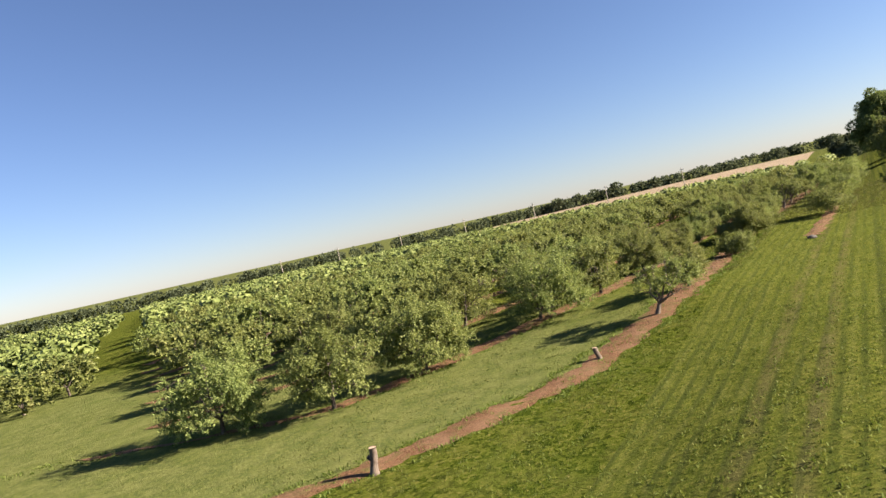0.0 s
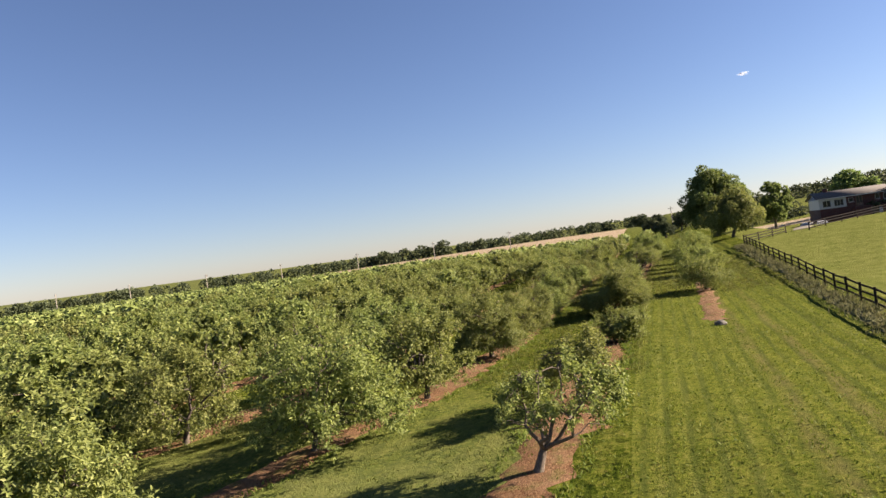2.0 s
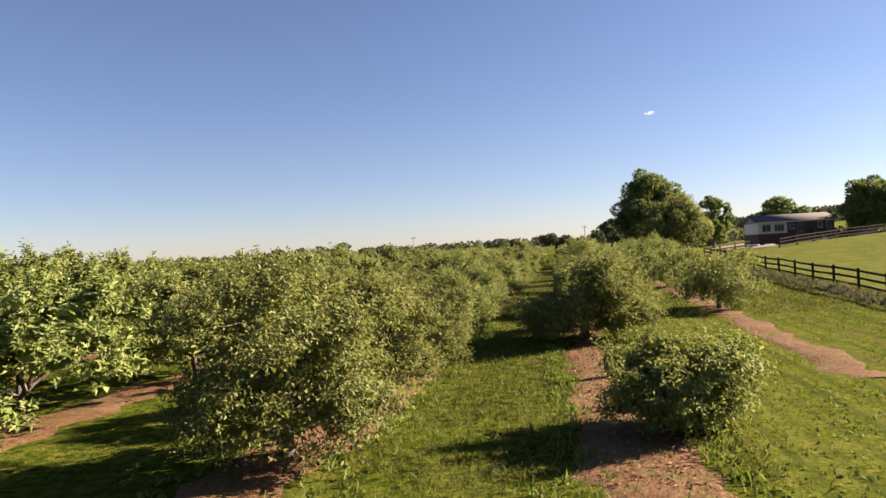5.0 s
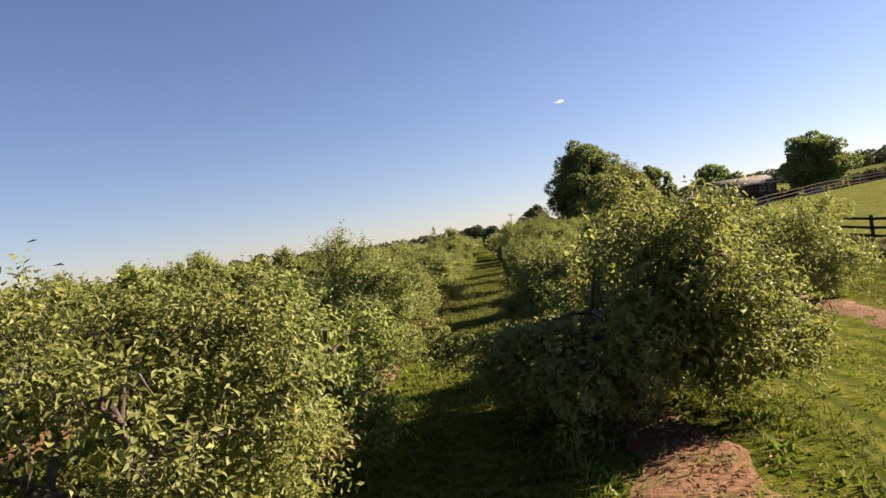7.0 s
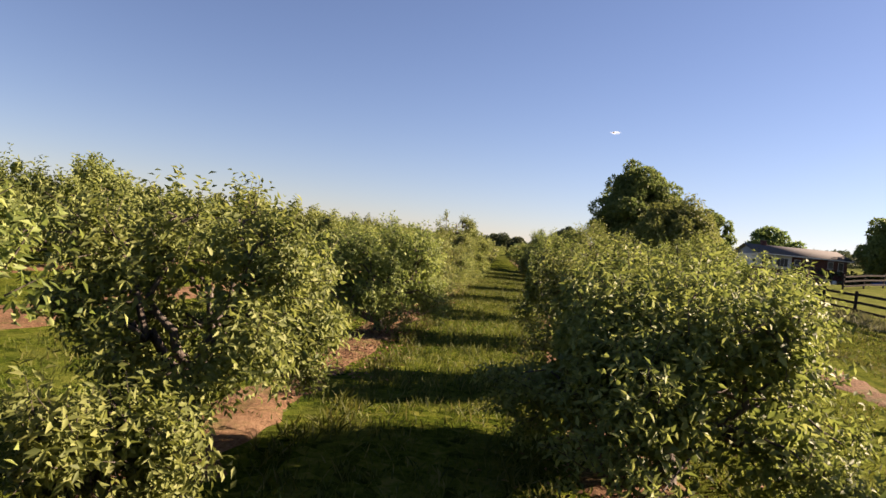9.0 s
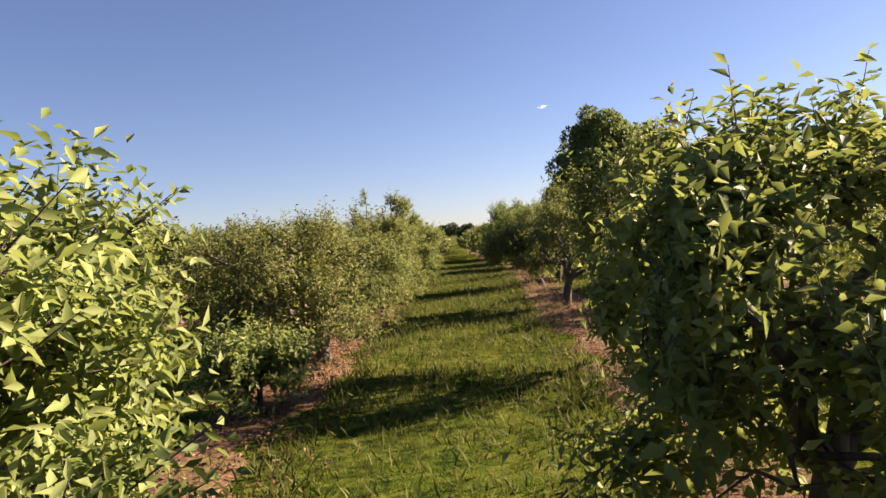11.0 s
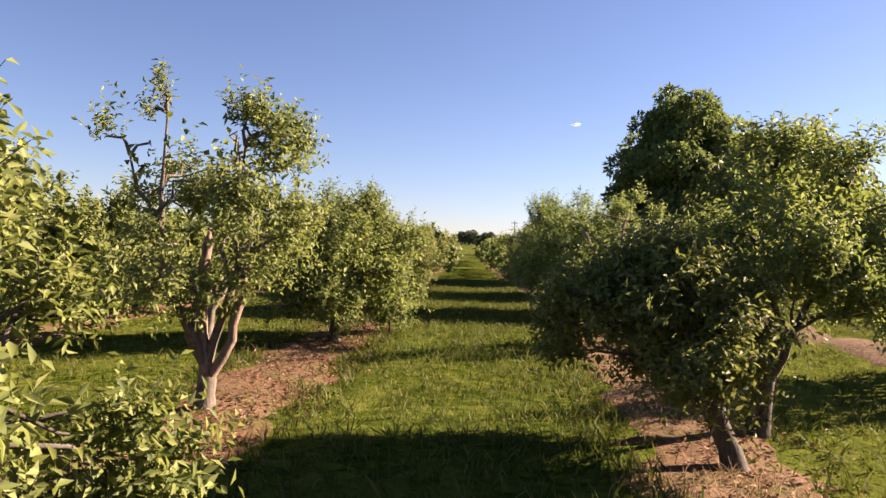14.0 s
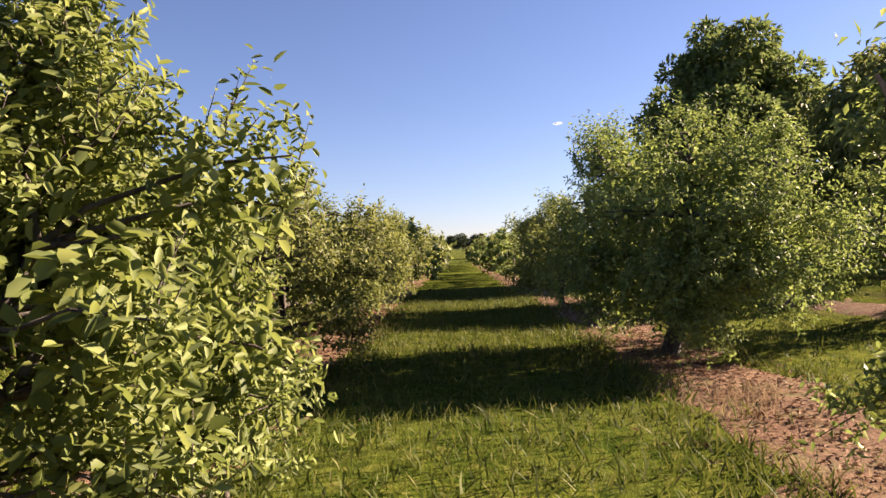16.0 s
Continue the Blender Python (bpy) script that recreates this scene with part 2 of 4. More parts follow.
BRICK = brick_material()
ROOFING = plain("grey_shingle", (0.1, 0.094, 0.092), 0.95, vary=0.25, scale=7.0, spec=0.1)
WHITE_PAINT = plain("white_paint", (0.477, 0.47, 0.447), 0.6, vary=0.06)
FENCE_WOOD = plain("dark_fence_board", (0.025, 0.021, 0.018), 0.9, vary=0.4, scale=6.0, spec=0.08)
POLE_WOOD = plain("weathered_pole", (0.262, 0.239, 0.208), 0.9, vary=0.25)
WHEAT = soil_material("ripe_field", (0.185, 0.139, 0.092), (0.254, 0.2, 0.135), (0.323, 0.269, 0.193), (0.216, 0.162, 0.112))
GRAVEL = plain("pale_gravel", (0.13, 0.115, 0.085), 0.95, vary=0.25, scale=2.0)
ROCK = plain("grey_stone", (0.077, 0.073, 0.065), 0.9, vary=0.4, scale=8.0)
METAL = plain("grey_metal", (0.347, 0.354, 0.362), 0.4, 0.9, 0.1)
# Silver and white are darkened: the house's shade is put into the paint colour.
SILVER_CAR = plain("silver_car_paint", (0.262, 0.269, 0.277), 0.3, 0.3, 0.03)
WHITE_CAR = plain("white_car_paint", (0.424, 0.424, 0.416), 0.3, 0.0, 0.03)
BLUE_CAR = plain("blue_car_paint", (0.06, 0.08, 0.16), 0.3, 0.2, 0.03)
TYRE = plain("black_rubber", (0.019, 0.019, 0.02), 0.8)


def glass_material():
    n = Nodes("window_glass")
    return n.surface((0.02, 0.022, 0.025), 0.12, 0.0, spec=0.25)


GLASS = glass_material()


def cloud_material():
    """A wisp: white vapour, thin at its edges."""
    n = Nodes("cloud_vapour")
    puff = n.noise(n.local(), 0.035, 5.0, 0.6)
    white = n.add("ShaderNodeBsdfDiffuse", Color=(0.95, 0.95, 0.95))
    lit = n.add("ShaderNodeBsdfTranslucent", Color=(0.95, 0.95, 0.95))
    body = n.add("ShaderNodeAddShader")
    n.tree.links.new(white.outputs[0], body.inputs[0])
    n.tree.links.new(lit.outputs[0], body.inputs[1])
    clear = n.add("ShaderNodeBsdfTransparent")
    both = n.add("ShaderNodeMixShader", Fac=n.ramp(puff, (0.42, (0, 0, 0)), (0.7, (0.11, 0.11, 0.11))))
    n.tree.links.new(clear.outputs[0], both.inputs[1])
    n.tree.links.new(body.outputs[0], both.inputs[2])
    n.tree.links.new(both.outputs[0], n.out.inputs[0])
    return n.mat


CLOUD = cloud_material()

# ---- mesh helpers ----
def smooth(v):
    v = np.clip(v, 0.0, 1.0)
    return v * v * (3 - 2 * v)


def mesh_of(name, verts, faces, mat, soft=False):
    """A mesh from arrays; all faces have the same number of corners."""
    verts, faces = np.asarray(verts, np.float32), np.asarray(faces, np.int32)
    me = bpy.data.meshes.new(name)
    k = faces.shape[1]
    me.vertices.add(len(verts))
    me.vertices.foreach_set("co", verts.ravel())
    me.loops.add(faces.size)
    me.loops.foreach_set("vertex_index", faces.ravel())
    me.polygons.add(len(faces))
    me.polygons.foreach_set("loop_start", np.arange(0, faces.size, k, dtype=np.int32))
    if soft:
        me.polygons.foreach_set("use_smooth", np.ones(len(faces), bool))
    me.materials.append(mat)
    me.update(calc_edges=True)
    return me


def thing(name, label, category, at=(0, 0, 0), turn=0.0, group="", kind=""):
    ob = new(name)
    ob.empty_display_size = 0.2
    ob.matrix_basis = pose(*at, 0, 0, turn)
    return tagged(ob, label, category, group, kind)


def part(name, me, parent, label=""):
    ob = new(name, me)
    ob.parent = parent
    return tagged(ob, label) if label else ob


def bm_mesh(name, bm, mat):
    me = bpy.data.meshes.new(name)
    bm.to_mesh(me)
    bm.free()
    me.materials.append(mat)
    return me


def box(name, lo, hi, mat, bevel=0.02):
    """A box between two corners, its edges rounded."""
    bm = bmesh.new()
    size = Vector(hi) - Vector(lo)
    bmesh.ops.create_cube(bm, size=1.0, matrix=Matrix.Translation((Vector(lo) + Vector(hi)) / 2) @ Matrix.Diagonal((*size, 1)))
    if bevel:
        bmesh.ops.bevel(bm, geom=bm.edges[:], offset=min(bevel, min(size) * 0.3), segments=1, affect="EDGES")
    return bm_mesh(name, bm, mat)


def tubes(lines, sides):
    """Tapered tubes along lines of (points, radii), as vertices and quads."""
    vs, fs, base = [], [], 0
    ang = np.linspace(0, 2 * np.pi, sides, endpoint=False)
    for pts, radii in lines:
        pts, radii = np.asarray(pts, float), np.asarray(radii, float)
        d = np.gradient(pts, axis=0)
        d /= np.linalg.norm(d, axis=1)[:, None] + 1e-9
        ref = np.eye(3)[np.argmin(np.abs(d).max(axis=0))][None]
        u = np.cross(d, ref)
        u /= np.linalg.norm(u, axis=1)[:, None] + 1e-9
        w = np.cross(d, u)
        ring = pts[:, None] + radii[:, None, None] * (np.cos(ang)[None, :, None] * u[:, None] + np.sin(ang)[None, :, None] * w[:, None])
        k = len(pts)
        vs.append(ring.reshape(-1, 3))
        i, j = np.meshgrid(np.arange(k - 1), np.arange(sides), indexing="ij")
        a = base + i * sides + j
        b = base + i * sides + (j + 1) % sides
        fs.append(np.stack([a, b, b + sides, a + sides], -1).reshape(-1, 4))
        base += k * sides
    return np.concatenate(vs), np.concatenate(fs)


def unit(v):
    return v / (np.linalg.norm(v, axis=-1, keepdims=True) + 1e-9)


def leaves(rng, at, axis, length, width, fold=0.25, fine=False, face=(0, 0, 1.0), single=False):
    """Leaves folded along the midrib: single triangles far off, kites of two triangles, or fuller blades of two four-cornered halves."""
    n = len(at)
    side = unit(np.cross(axis, unit(rng.normal(size=(n, 3)) * (1.0 if single else 0.5) + np.asarray(face))))
    up = np.cross(side, axis)
    ln = (length * rng.uniform(0.7, 1.25, n))[:, None]
    wd = (width * rng.uniform(0.75, 1.2, n))[:, None]
    tip = at + axis * ln - up * ln * 0.14
    b = np.arange(n)[:, None]
    if single:
        return np.stack([at - side * wd * 0.5, at + side * wd * 0.5, tip], 1).reshape(-1, 3), b * 3 + np.array([[0, 1, 2]])
    if fine:
        one, two = at + axis * ln * 0.28 + up * wd * fold, at + axis * ln * 0.68 + up * (wd * fold - ln * 0.05)
        v = np.stack([at, one + side * wd * 0.47, two + side * wd * 0.42, tip, two - side * wd * 0.42, one - side * wd * 0.47], 1).reshape(-1, 3)
        f = np.concatenate([b * 6 + np.array([[0, 1, 2, 3]]), b * 6 + np.array([[0, 3, 4, 5]])], 1).reshape(-1, 4)
        return v, f
    mid = at + axis * ln * 0.42 + up * wd * fold
    v = np.stack([at, mid + side * wd * 0.5, tip, mid - side * wd * 0.5], 1).reshape(-1, 3)
    f = np.concatenate([b * 4 + np.array([[0, 1, 2]]), b * 4 + np.array([[0, 2, 3]])], 1).reshape(-1, 3)
    return v, f


def core_lumps(rng, at, radii):
    """Solid uneven many-sided lumps added at the heart of the clumps, to block light and view."""
    g = (1 + 5 ** 0.5) / 2
    v = unit(np.array([(-1, g, 0), (1, g, 0), (-1, -g, 0), (1, -g, 0), (0, -1, g), (0, 1, g), (0, -1, -g), (0, 1, -g), (g, 0, -1), (g, 0, 1), (-g, 0, -1), (-g, 0, 1)]))
    d = np.linalg.norm(v[:, None] - v[None], axis=-1)
    f = np.array([(a, b, c) for a in range(12) for b in range(a + 1, 12) for c in range(b + 1, 12) if max(d[a, b], d[b, c], d[a, c]) < 1.2])
    out = at[:, None] + v[None] * (radii[:, None, None] * rng.uniform(0.7, 1.2, (len(at), 12, 1))) * np.array([1, 1, 0.85])
    return out.reshape(-1, 3), (f[None] + 12 * np.arange(len(at))[:, None, None]).reshape(-1, 3)


# ---- the lie of the land ----
def land(x, y):
    """Height of the ground: a level orchard, a pasture rising to the house, a ripe field on a far hill, wooded hills."""
    x, y = np.asarray(x, float), np.asarray(y, float)
    off = x - 0.02 * (y - 53.75)
    bank = (1.5 * smooth((y - 60) / 69) + 0.4 * smooth((y - 122.5) / 50)) * smooth((off + 8.5) / 9.5)
    rise = 0.078 * np.clip(off - 1.0, 0, 60) * smooth((y - 25) / 112) * 0.95
    hill = 4.2 * smooth((y - 256) / 150) * (0.25 + 0.75 * smooth((x + 260) / 230)) * (1 - 0.55 * smooth((x - 0) / 60))
    ridge = 15 * smooth((x - 70) / 300) * smooth((y - 237) / 375) + 14 * smooth((np.hypot(x, y) - 500) / 900)
    q = np.clip(35.5 - 0.8 * y + 0.25 * (-14 - x), 0, 80)
    dip = -2.3 * (1 - np.exp(-0.15 * q / 2.3)) * smooth((-3 - x) / 9)
    yard = 2.2 * smooth((y - 128) / 26) * smooth((x - 7.5) / 9) * (1 - smooth((y - 215) / 50))
    lump = 0.05 * np.sin(x * 0.9 + 1.3 * np.sin(y * 0.4)) * np.sin(y * 0.7)
    return bank + rise + hill + ridge + dip + lump - yard


def row_x(y, k):
    """Where row k stands at y: 1 right of the flown alley, 0 its left row, then -1, -2 ... further left; 2 beside the fence."""
    right = np.interp(y, [-12, 18, 25, 31.9, 34.8, 40.8, 46, 58, 70, 79, 88, 96, 104, 112, 120, 130, 180, 320], [-50, -25.2, -19.5, -15.2, -14.5, -13.3, -12.7, -12.4, -12.6, -12.7, -12.3, -11.5, -11.3, -10.9, -10.3, -10.0, -10.0, -10.0])
    left = np.interp(y, [0, 27, 28.8, 31.5, 36.3, 43.4, 48.3, 55.5, 64, 72, 88, 102, 120, 180, 320], [-95, -39, -33, -27.7, -24.9, -21.0, -18.7, -18.0, -17.4, -17.2, -17.0, -16.9, -16.7, -16.9, -17.0])
    if k == 1:
        return right
    if k == 0:
        return left
    if k == 2:
        return np.interp(y, [50, 62, 79, 98, 125, 175], [-7.2, -7.0, -6.3, -5.6, -4.6, -2.8])
    return np.where(y < 45, -20.4 - 0.9 * (45 - y), left) + 6.6 * k - 1.6 * smooth((57.5 - y) / 17.5)


def lines_spread(parts):
    return np.concatenate([np.arange(a, b, s) for a, b, s in parts])


gx = lines_spread([(-3200, -900, 180), (-900, -300, 40), (-300, -70, 8), (-70, 60, 1.6), (60, 300, 8), (300, 900, 40), (900, 3300, 180)])
gy = lines_spread([(-1500, -300, 150), (-300, -35, 25), (-35, 190, 1.9), (190, 530, 7), (530, 1250, 50), (1250, 4500, 220)])
mx, my = np.meshgrid(gx, gy)
gv = np.stack([mx, my, land(mx, my)], -1).reshape(-1, 3)
ii, jj = np.meshgrid(np.arange(len(gy) - 1), np.arange(len(gx) - 1), indexing="ij")
c = ii * len(gx) + jj
gf = np.stack([c, c + 1, c + 1 + len(gx), c + len(gx)], -1).reshape(-1, 4)
ground = new("ground", mesh_of("ground", gv, gf, GRASS, True))
tagged(ground, "mown green grass with clover and dry patches", "ground", kind="structure")


def strip(name, centre, ya, yb, half, mat, label, seed, lift=0.035, step=0.45, across=7, kind="structure", cat="soil", wide=None):
    """A ragged strip of soil along a line, its edges sunk into the grass."""
    rng = np.random.default_rng(seed)
    ys = np.arange(ya, yb, step)
    cx = centre(ys)
    n = len(ys)

    def wander(amount):
        k = np.arange(n)
        return amount * (np.sin(k * 0.31 + rng.uniform(0, 6)) * 0.25 + np.sin(k * 0.83 + rng.uniform(0, 6)) * 0.2 + rng.normal(size=n) * 0.33)

    half = half * wide(ys) if wide else half
    lo, hi = cx - half + wander(half * 0.4), cx + half + wander(half * 0.4)
    s = np.linspace(0, 1, across)
    xs = lo[:, None] * (1 - s) + hi[:, None] * s
    yy = np.repeat(ys[:, None], across, 1)
    zs = land(xs, yy) + lift * (1 - (2 * s - 1) ** 4 * 2.4)[None] + rng.normal(size=xs.shape) * 0.012
    v = np.stack([xs, yy, zs], -1).reshape(-1, 3)
    i, j = np.meshgrid(np.arange(n - 1), np.arange(across - 1), indexing="ij")
    q = i * across + j
    ob = new(name, mesh_of(name, v, np.stack([q, q + 1, q + 1 + across, q + across], -1).reshape(-1, 4), mat, True))
    return tagged(ob, label, cat, kind=kind)


def beyond_lane(x, y):
    """How far past the grass lane that crosses the rows."""
    return (x + 39.0) * 0.475 + (y - 26.25) * 0.704


for k in range(-9, 3):
    y0, y1 = (-15, 256) if k < 2 else (62, 147)
    if k < 1:
        y0 = next(float(y) for y in np.arange(0, 150, 0.5) if beyond_lane(row_x(y, k), y) > (1.5 if k else -1.5))
    strip("mulch_strip", lambda y, k=k: row_x(y, k) - 0.05, y0, y1, (1.05, 1.15, 0.7)[max(0, k)], SOIL,
          "bare reddish brown soil and litter under an orchard row", 40 + k,
          wide=(lambda y: np.interp(y, [62.5, 68.75, 92.5, 98.75], [1, 0.6, 0.6, 1])) if k in (0, 1) else None)

# ---- orchard trees ----
def alley_free(p, place):
    """Which points leave the mown alley open for the tractor."""
    if place is None:
        return np.ones(len(p), bool)
    x, y, z = p[:, 0] + place[0], p[:, 1] + place[1], p[:, 2]
    mid = np.interp(y, [30, 36, 48, 53, 57, 63, 66, 69, 73, 88, 95, 101, 107, 118], [-11.7, -12.7, -13.9, -14.3, -14.6, -14.6, -14.45, -14.3, -14.35, -14.35, -14.1, -13.8, -13.8, -13.8])
    eye = np.interp(y, [30, 48, 53, 66, 69, 73, 88, 98, 118], [3.7, 2.3, 2.1, 2.05, 1.85, 1.5, 1.25, 1.45, 1.1])
    wide = 0.8 + 0.9 * np.exp(-((y - 103.5) / 2.5) ** 2) + 0.5 * np.exp(-((y - 69.5) / 2.5) ** 2)
    inside = (x > mid - 0.8) & (x < mid + wide) & (z > eye - 0.3)
    return ~(inside & (y > 35) & (y < 150))


def apple_shape(seed, height, radius, leaf_count, leaf_len, clumps=46, bare=0.0, low=0.4, lean=(0.0, 0.0), forks=5, sprouts=26, twigs=False, peak=0.0, trunk=0.11, place=None, links=True, sides=5, whole=False, inner=0.2, single=False, hull=False, skirt=0.0, tuft=1.0):
    """Trunk, limbs, branches and leaves of one apple tree round the origin, as mesh arrays: (trunk, [limb ...], branches, leaves)."""
    rng = np.random.default_rng(seed)
    mid = 0.48 * height + 0.25
    lines = []
    fork_z = rng.uniform(0.5, 0.78)
    foot = np.array([0, 0, -0.15])
    top = np.array([lean[0] * 0.2 + rng.normal() * 0.05, lean[1] * 0.2 + rng.normal() * 0.05, fork_z])
    lines.append((np.array([foot, foot * 0.2, top * 0.35 + [0, 0, 0.02], top * 0.7 + rng.normal(size=3) * 0.015, top + [0, 0, 0.05]]), np.array([1.75, 1.35, 1.05, 0.98, 0.8]) * trunk))
    nodes = [top]
    heart = np.array([lean[0], lean[1], mid])
    count = 8 + forks
    ring = (np.arange(count) + 0.5) / count
    up = 1 - 1.55 * ring + rng.normal(size=count) * 0.08
    turn = np.arange(count) * 2.4 + rng.uniform(0, 6.28) + rng.normal(size=count) * 0.3
    flat = np.sqrt(np.clip(1 - up ** 2, 0.03, 1))
    lobe_r = radius * rng.uniform(0.22, 0.42, count) * tuft
    reach = radius * rng.uniform(0.82, 1.12, count) - lobe_r
    lobes = heart + np.stack([np.cos(turn) * flat * reach, np.sin(turn) * flat * reach,
                              np.where(up > 0, up * (height * (0.95 + peak * (up > 0.75)) - mid - lobe_r * 0.8), up * (mid - low - 0.2))], 1)
    if skirt:
        more = int(round(skirt * 18))
        a = np.arange(more) * 6.283 / more + rng.uniform(0, 6.28) + rng.normal(size=more) * 0.25
        hem = radius * rng.uniform(0.2, 0.36, more) * tuft
        out = radius * rng.uniform(0.82, 1.06, more) - hem
        lobes = np.concatenate([lobes, np.stack([np.cos(a) * out + lean[0], np.sin(a) * out + lean[1], low + hem * 0.7 + rng.uniform(0, 0.18, more) * height], 1)])
        lobe_r = np.concatenate([lobe_r, hem])
    for i in range(forks):
        end = lobes[i]
        a = math.atan2(end[1] - lean[1], end[0] - lean[0])
        if not alley_free(end[None] * np.array([[1.15, 1.15, 1]]), place)[0]:
            end = end * np.array([0.35, 0.6, 1.0])
        s = np.linspace(0, 1, 8)[:, None]
        bow = np.array([math.cos(a), math.sin(a), -0.4]) * radius * 0.11
        pts = top * (1 - s) + end * s + bow * np.sin(s * np.pi) + rng.normal(size=(8, 3)) * 0.1 * np.sin(s * np.pi)
        lines.append((pts, trunk * np.linspace(0.56, 0.1, 8)))
        nodes += list(pts[2:])
    nodes = np.array(nodes)
    # lobes of foliage, each borne by a limb or a side branch, with gaps between them
    c, rc = [], []
    for p, lobe in zip(lobes, lobe_r):
        n = max(3, int(clumps * 1.5 * lobe ** 2 / np.sum(lobe_r ** 2)))
        u = unit(rng.normal(size=(n, 3)) + unit(p - heart) * 0.45)
        c.append(p + u * np.array([1, 1, 0.85]) * (lobe * rng.uniform(0.35, 0.95, n) ** 0.6)[:, None])
        rc.append(rng.uniform(0.4, 0.75, n) * lobe * 0.6)
    c, rc = np.concatenate(c), np.concatenate(rc)
    k = len(c)
    keep = rng.uniform(size=k) > bare
    c[:, 2] = np.maximum(c[:, 2], low)
    ok = alley_free(c, place)
    c, rc, keep = c[ok], rc[ok], keep[ok]
    for p in c if links else ():
        j = np.argmin(np.linalg.norm(nodes - p, axis=1) + np.maximum(0, nodes[:, 2] - p[2]) * 0.7)
        s = np.linspace(0, 1, 5)[:, None]
        pts = nodes[j] * (1 - s) + p * s + rng.normal(size=(5, 3)) * 0.06 * np.sin(s * np.pi) + np.array([0, 0, 0.12]) * np.sin(s * np.pi)
        lines.append((pts, trunk * np.linspace(0.22, 0.05, 5)))
    c, rc = c[keep], rc[keep]
    per = 9
    shoots = max(len(c), leaf_count // per)
    pick = rng.choice(len(c), shoots, p=rc ** 2 / np.sum(rc ** 2))
    u = unit(rng.normal(size=(shoots, 3)) + np.array([0, 0, 0.35]))
    base = c[pick] + u * (rc[pick] * rng.uniform(0.2, 1.0, shoots) ** 0.6)[:, None] * np.array([1, 1, 0.85])
    axis = np.array([lean[0], lean[1], mid])
    away = unit(base - axis)
    d = unit(u * 0.6 + away * 0.5 + np.array([0, 0, 0.55]) + rng.normal(size=(shoots, 3)) * 0.35)
    size = rng.uniform(0.4, 0.74, shoots) ** 2 * (leaf_len / 0.12) ** 0.4
    if sprouts:
        high = np.argsort(-(base[:, 2] + rng.normal(size=shoots) * 0.25))[:sprouts]
        d[high] = unit(np.array([0, 0, 1.0]) + rng.normal(size=(sprouts, 3)) * 0.16)
        size[high] = rng.uniform(0.25, 0.5, sprouts)
    base[:, 2] = np.maximum(base[:, 2], 0.25)
    ok = alley_free(base + d * size[:, None] * 0.7, place) & alley_free(base, place)
    base, d, size, away = base[ok], d[ok], size[ok], away[ok]
    shoots = len(base)
    s = np.tile(np.linspace(0.05, 1.0, per), shoots)
    at = np.repeat(base, per, 0) + np.repeat(d * size[:, None], per, 0) * s[:, None]
    round_ = np.tile(np.arange(per) * 2.4, shoots) + np.repeat(rng.uniform(0, 6.28, shoots), per)
    e1 = unit(np.cross(d, np.array([0.31, 0.2, 0.93])))
    e2 = np.cross(d, e1)
    e1, e2, dd = (np.repeat(q, per, 0) for q in (e1, e2, d))
    ax = unit(dd * 0.55 + (np.cos(round_)[:, None] * e1 + np.sin(round_)[:, None] * e2) + rng.normal(size=at.shape) * 0.25 + np.array([0, 0, -0.12]))
    clear = alley_free(at, place) & alley_free(at + ax * leaf_len, place)
    face = unit(np.repeat(away + u[ok] * 0.7, per, 0)) * 0.5 + np.array([0, 0, 0.5])
    v, fl = leaves(rng, at[clear], ax[clear], leaf_len, leaf_len * (0.39 if whole else 0.75 if single else 0.44), fine=whole, face=face[clear], single=single)
    # the shaded inside of the crown: oversized leaves added close to the limbs to block light
    core = int(leaf_count * inner * (1 - bare) ** 2)
    if core:
        pick = rng.choice(len(lobes), core, p=lobe_r ** 2 / np.sum(lobe_r ** 2))
        q = lobes[pick] * 0.86 + heart * 0.14 + unit(rng.normal(size=(core, 3))) * (lobe_r[pick] * rng.uniform(0.0, 0.75, core) ** 0.5)[:, None]
        q[:, 2] = np.maximum(q[:, 2], low)
        q = q[alley_free(q, place)]
        v2, f2 = leaves(rng, q, unit(rng.normal(size=q.shape) + np.array([0, 0, -0.3])), leaf_len * 1.35, leaf_len * 0.9, fine=whole, single=single)
        fl = np.concatenate([fl, f2 + len(v)])
        v = np.concatenate([v, v2])
    if hull:
        hv, hf = core_lumps(rng, c, rc * 0.72)
        fl = np.concatenate([fl, hf + len(v)])
        v = np.concatenate([v, hv])
    fine_lines = lines[1 + forks:]
    bv, bf = tubes(fine_lines, 4 if twigs else 3) if fine_lines else (None, None)
    if twigs:
        tv, tf = tubes([(np.array([b, b + q * w]), np.array([0.007, 0.002])) for b, q, w in zip(base[::4], d[::4], size[::4])], 3)
        bf = np.concatenate([bf, tf + len(bv)])
        bv = np.concatenate([bv, tv])
    bole = tubes(lines[:1], 9 if twigs else sides)
    limbs = [tubes([one], 7 if twigs else sides) for one in lines[1:1 + forks]]
    return bole, limbs, (bv, bf) if fine_lines else None, (v, fl)


def apple_meshes(shape, bark):
    bole, limbs, branches, crown = shape
    return (mesh_of("trunk", *bole, bark, True), [mesh_of("limb", *one, bark, True) for one in limbs],
            mesh_of("branchwork", *branches, bark, True) if branches else None, mesh_of("crown", *crown, APPLE_LEAF))


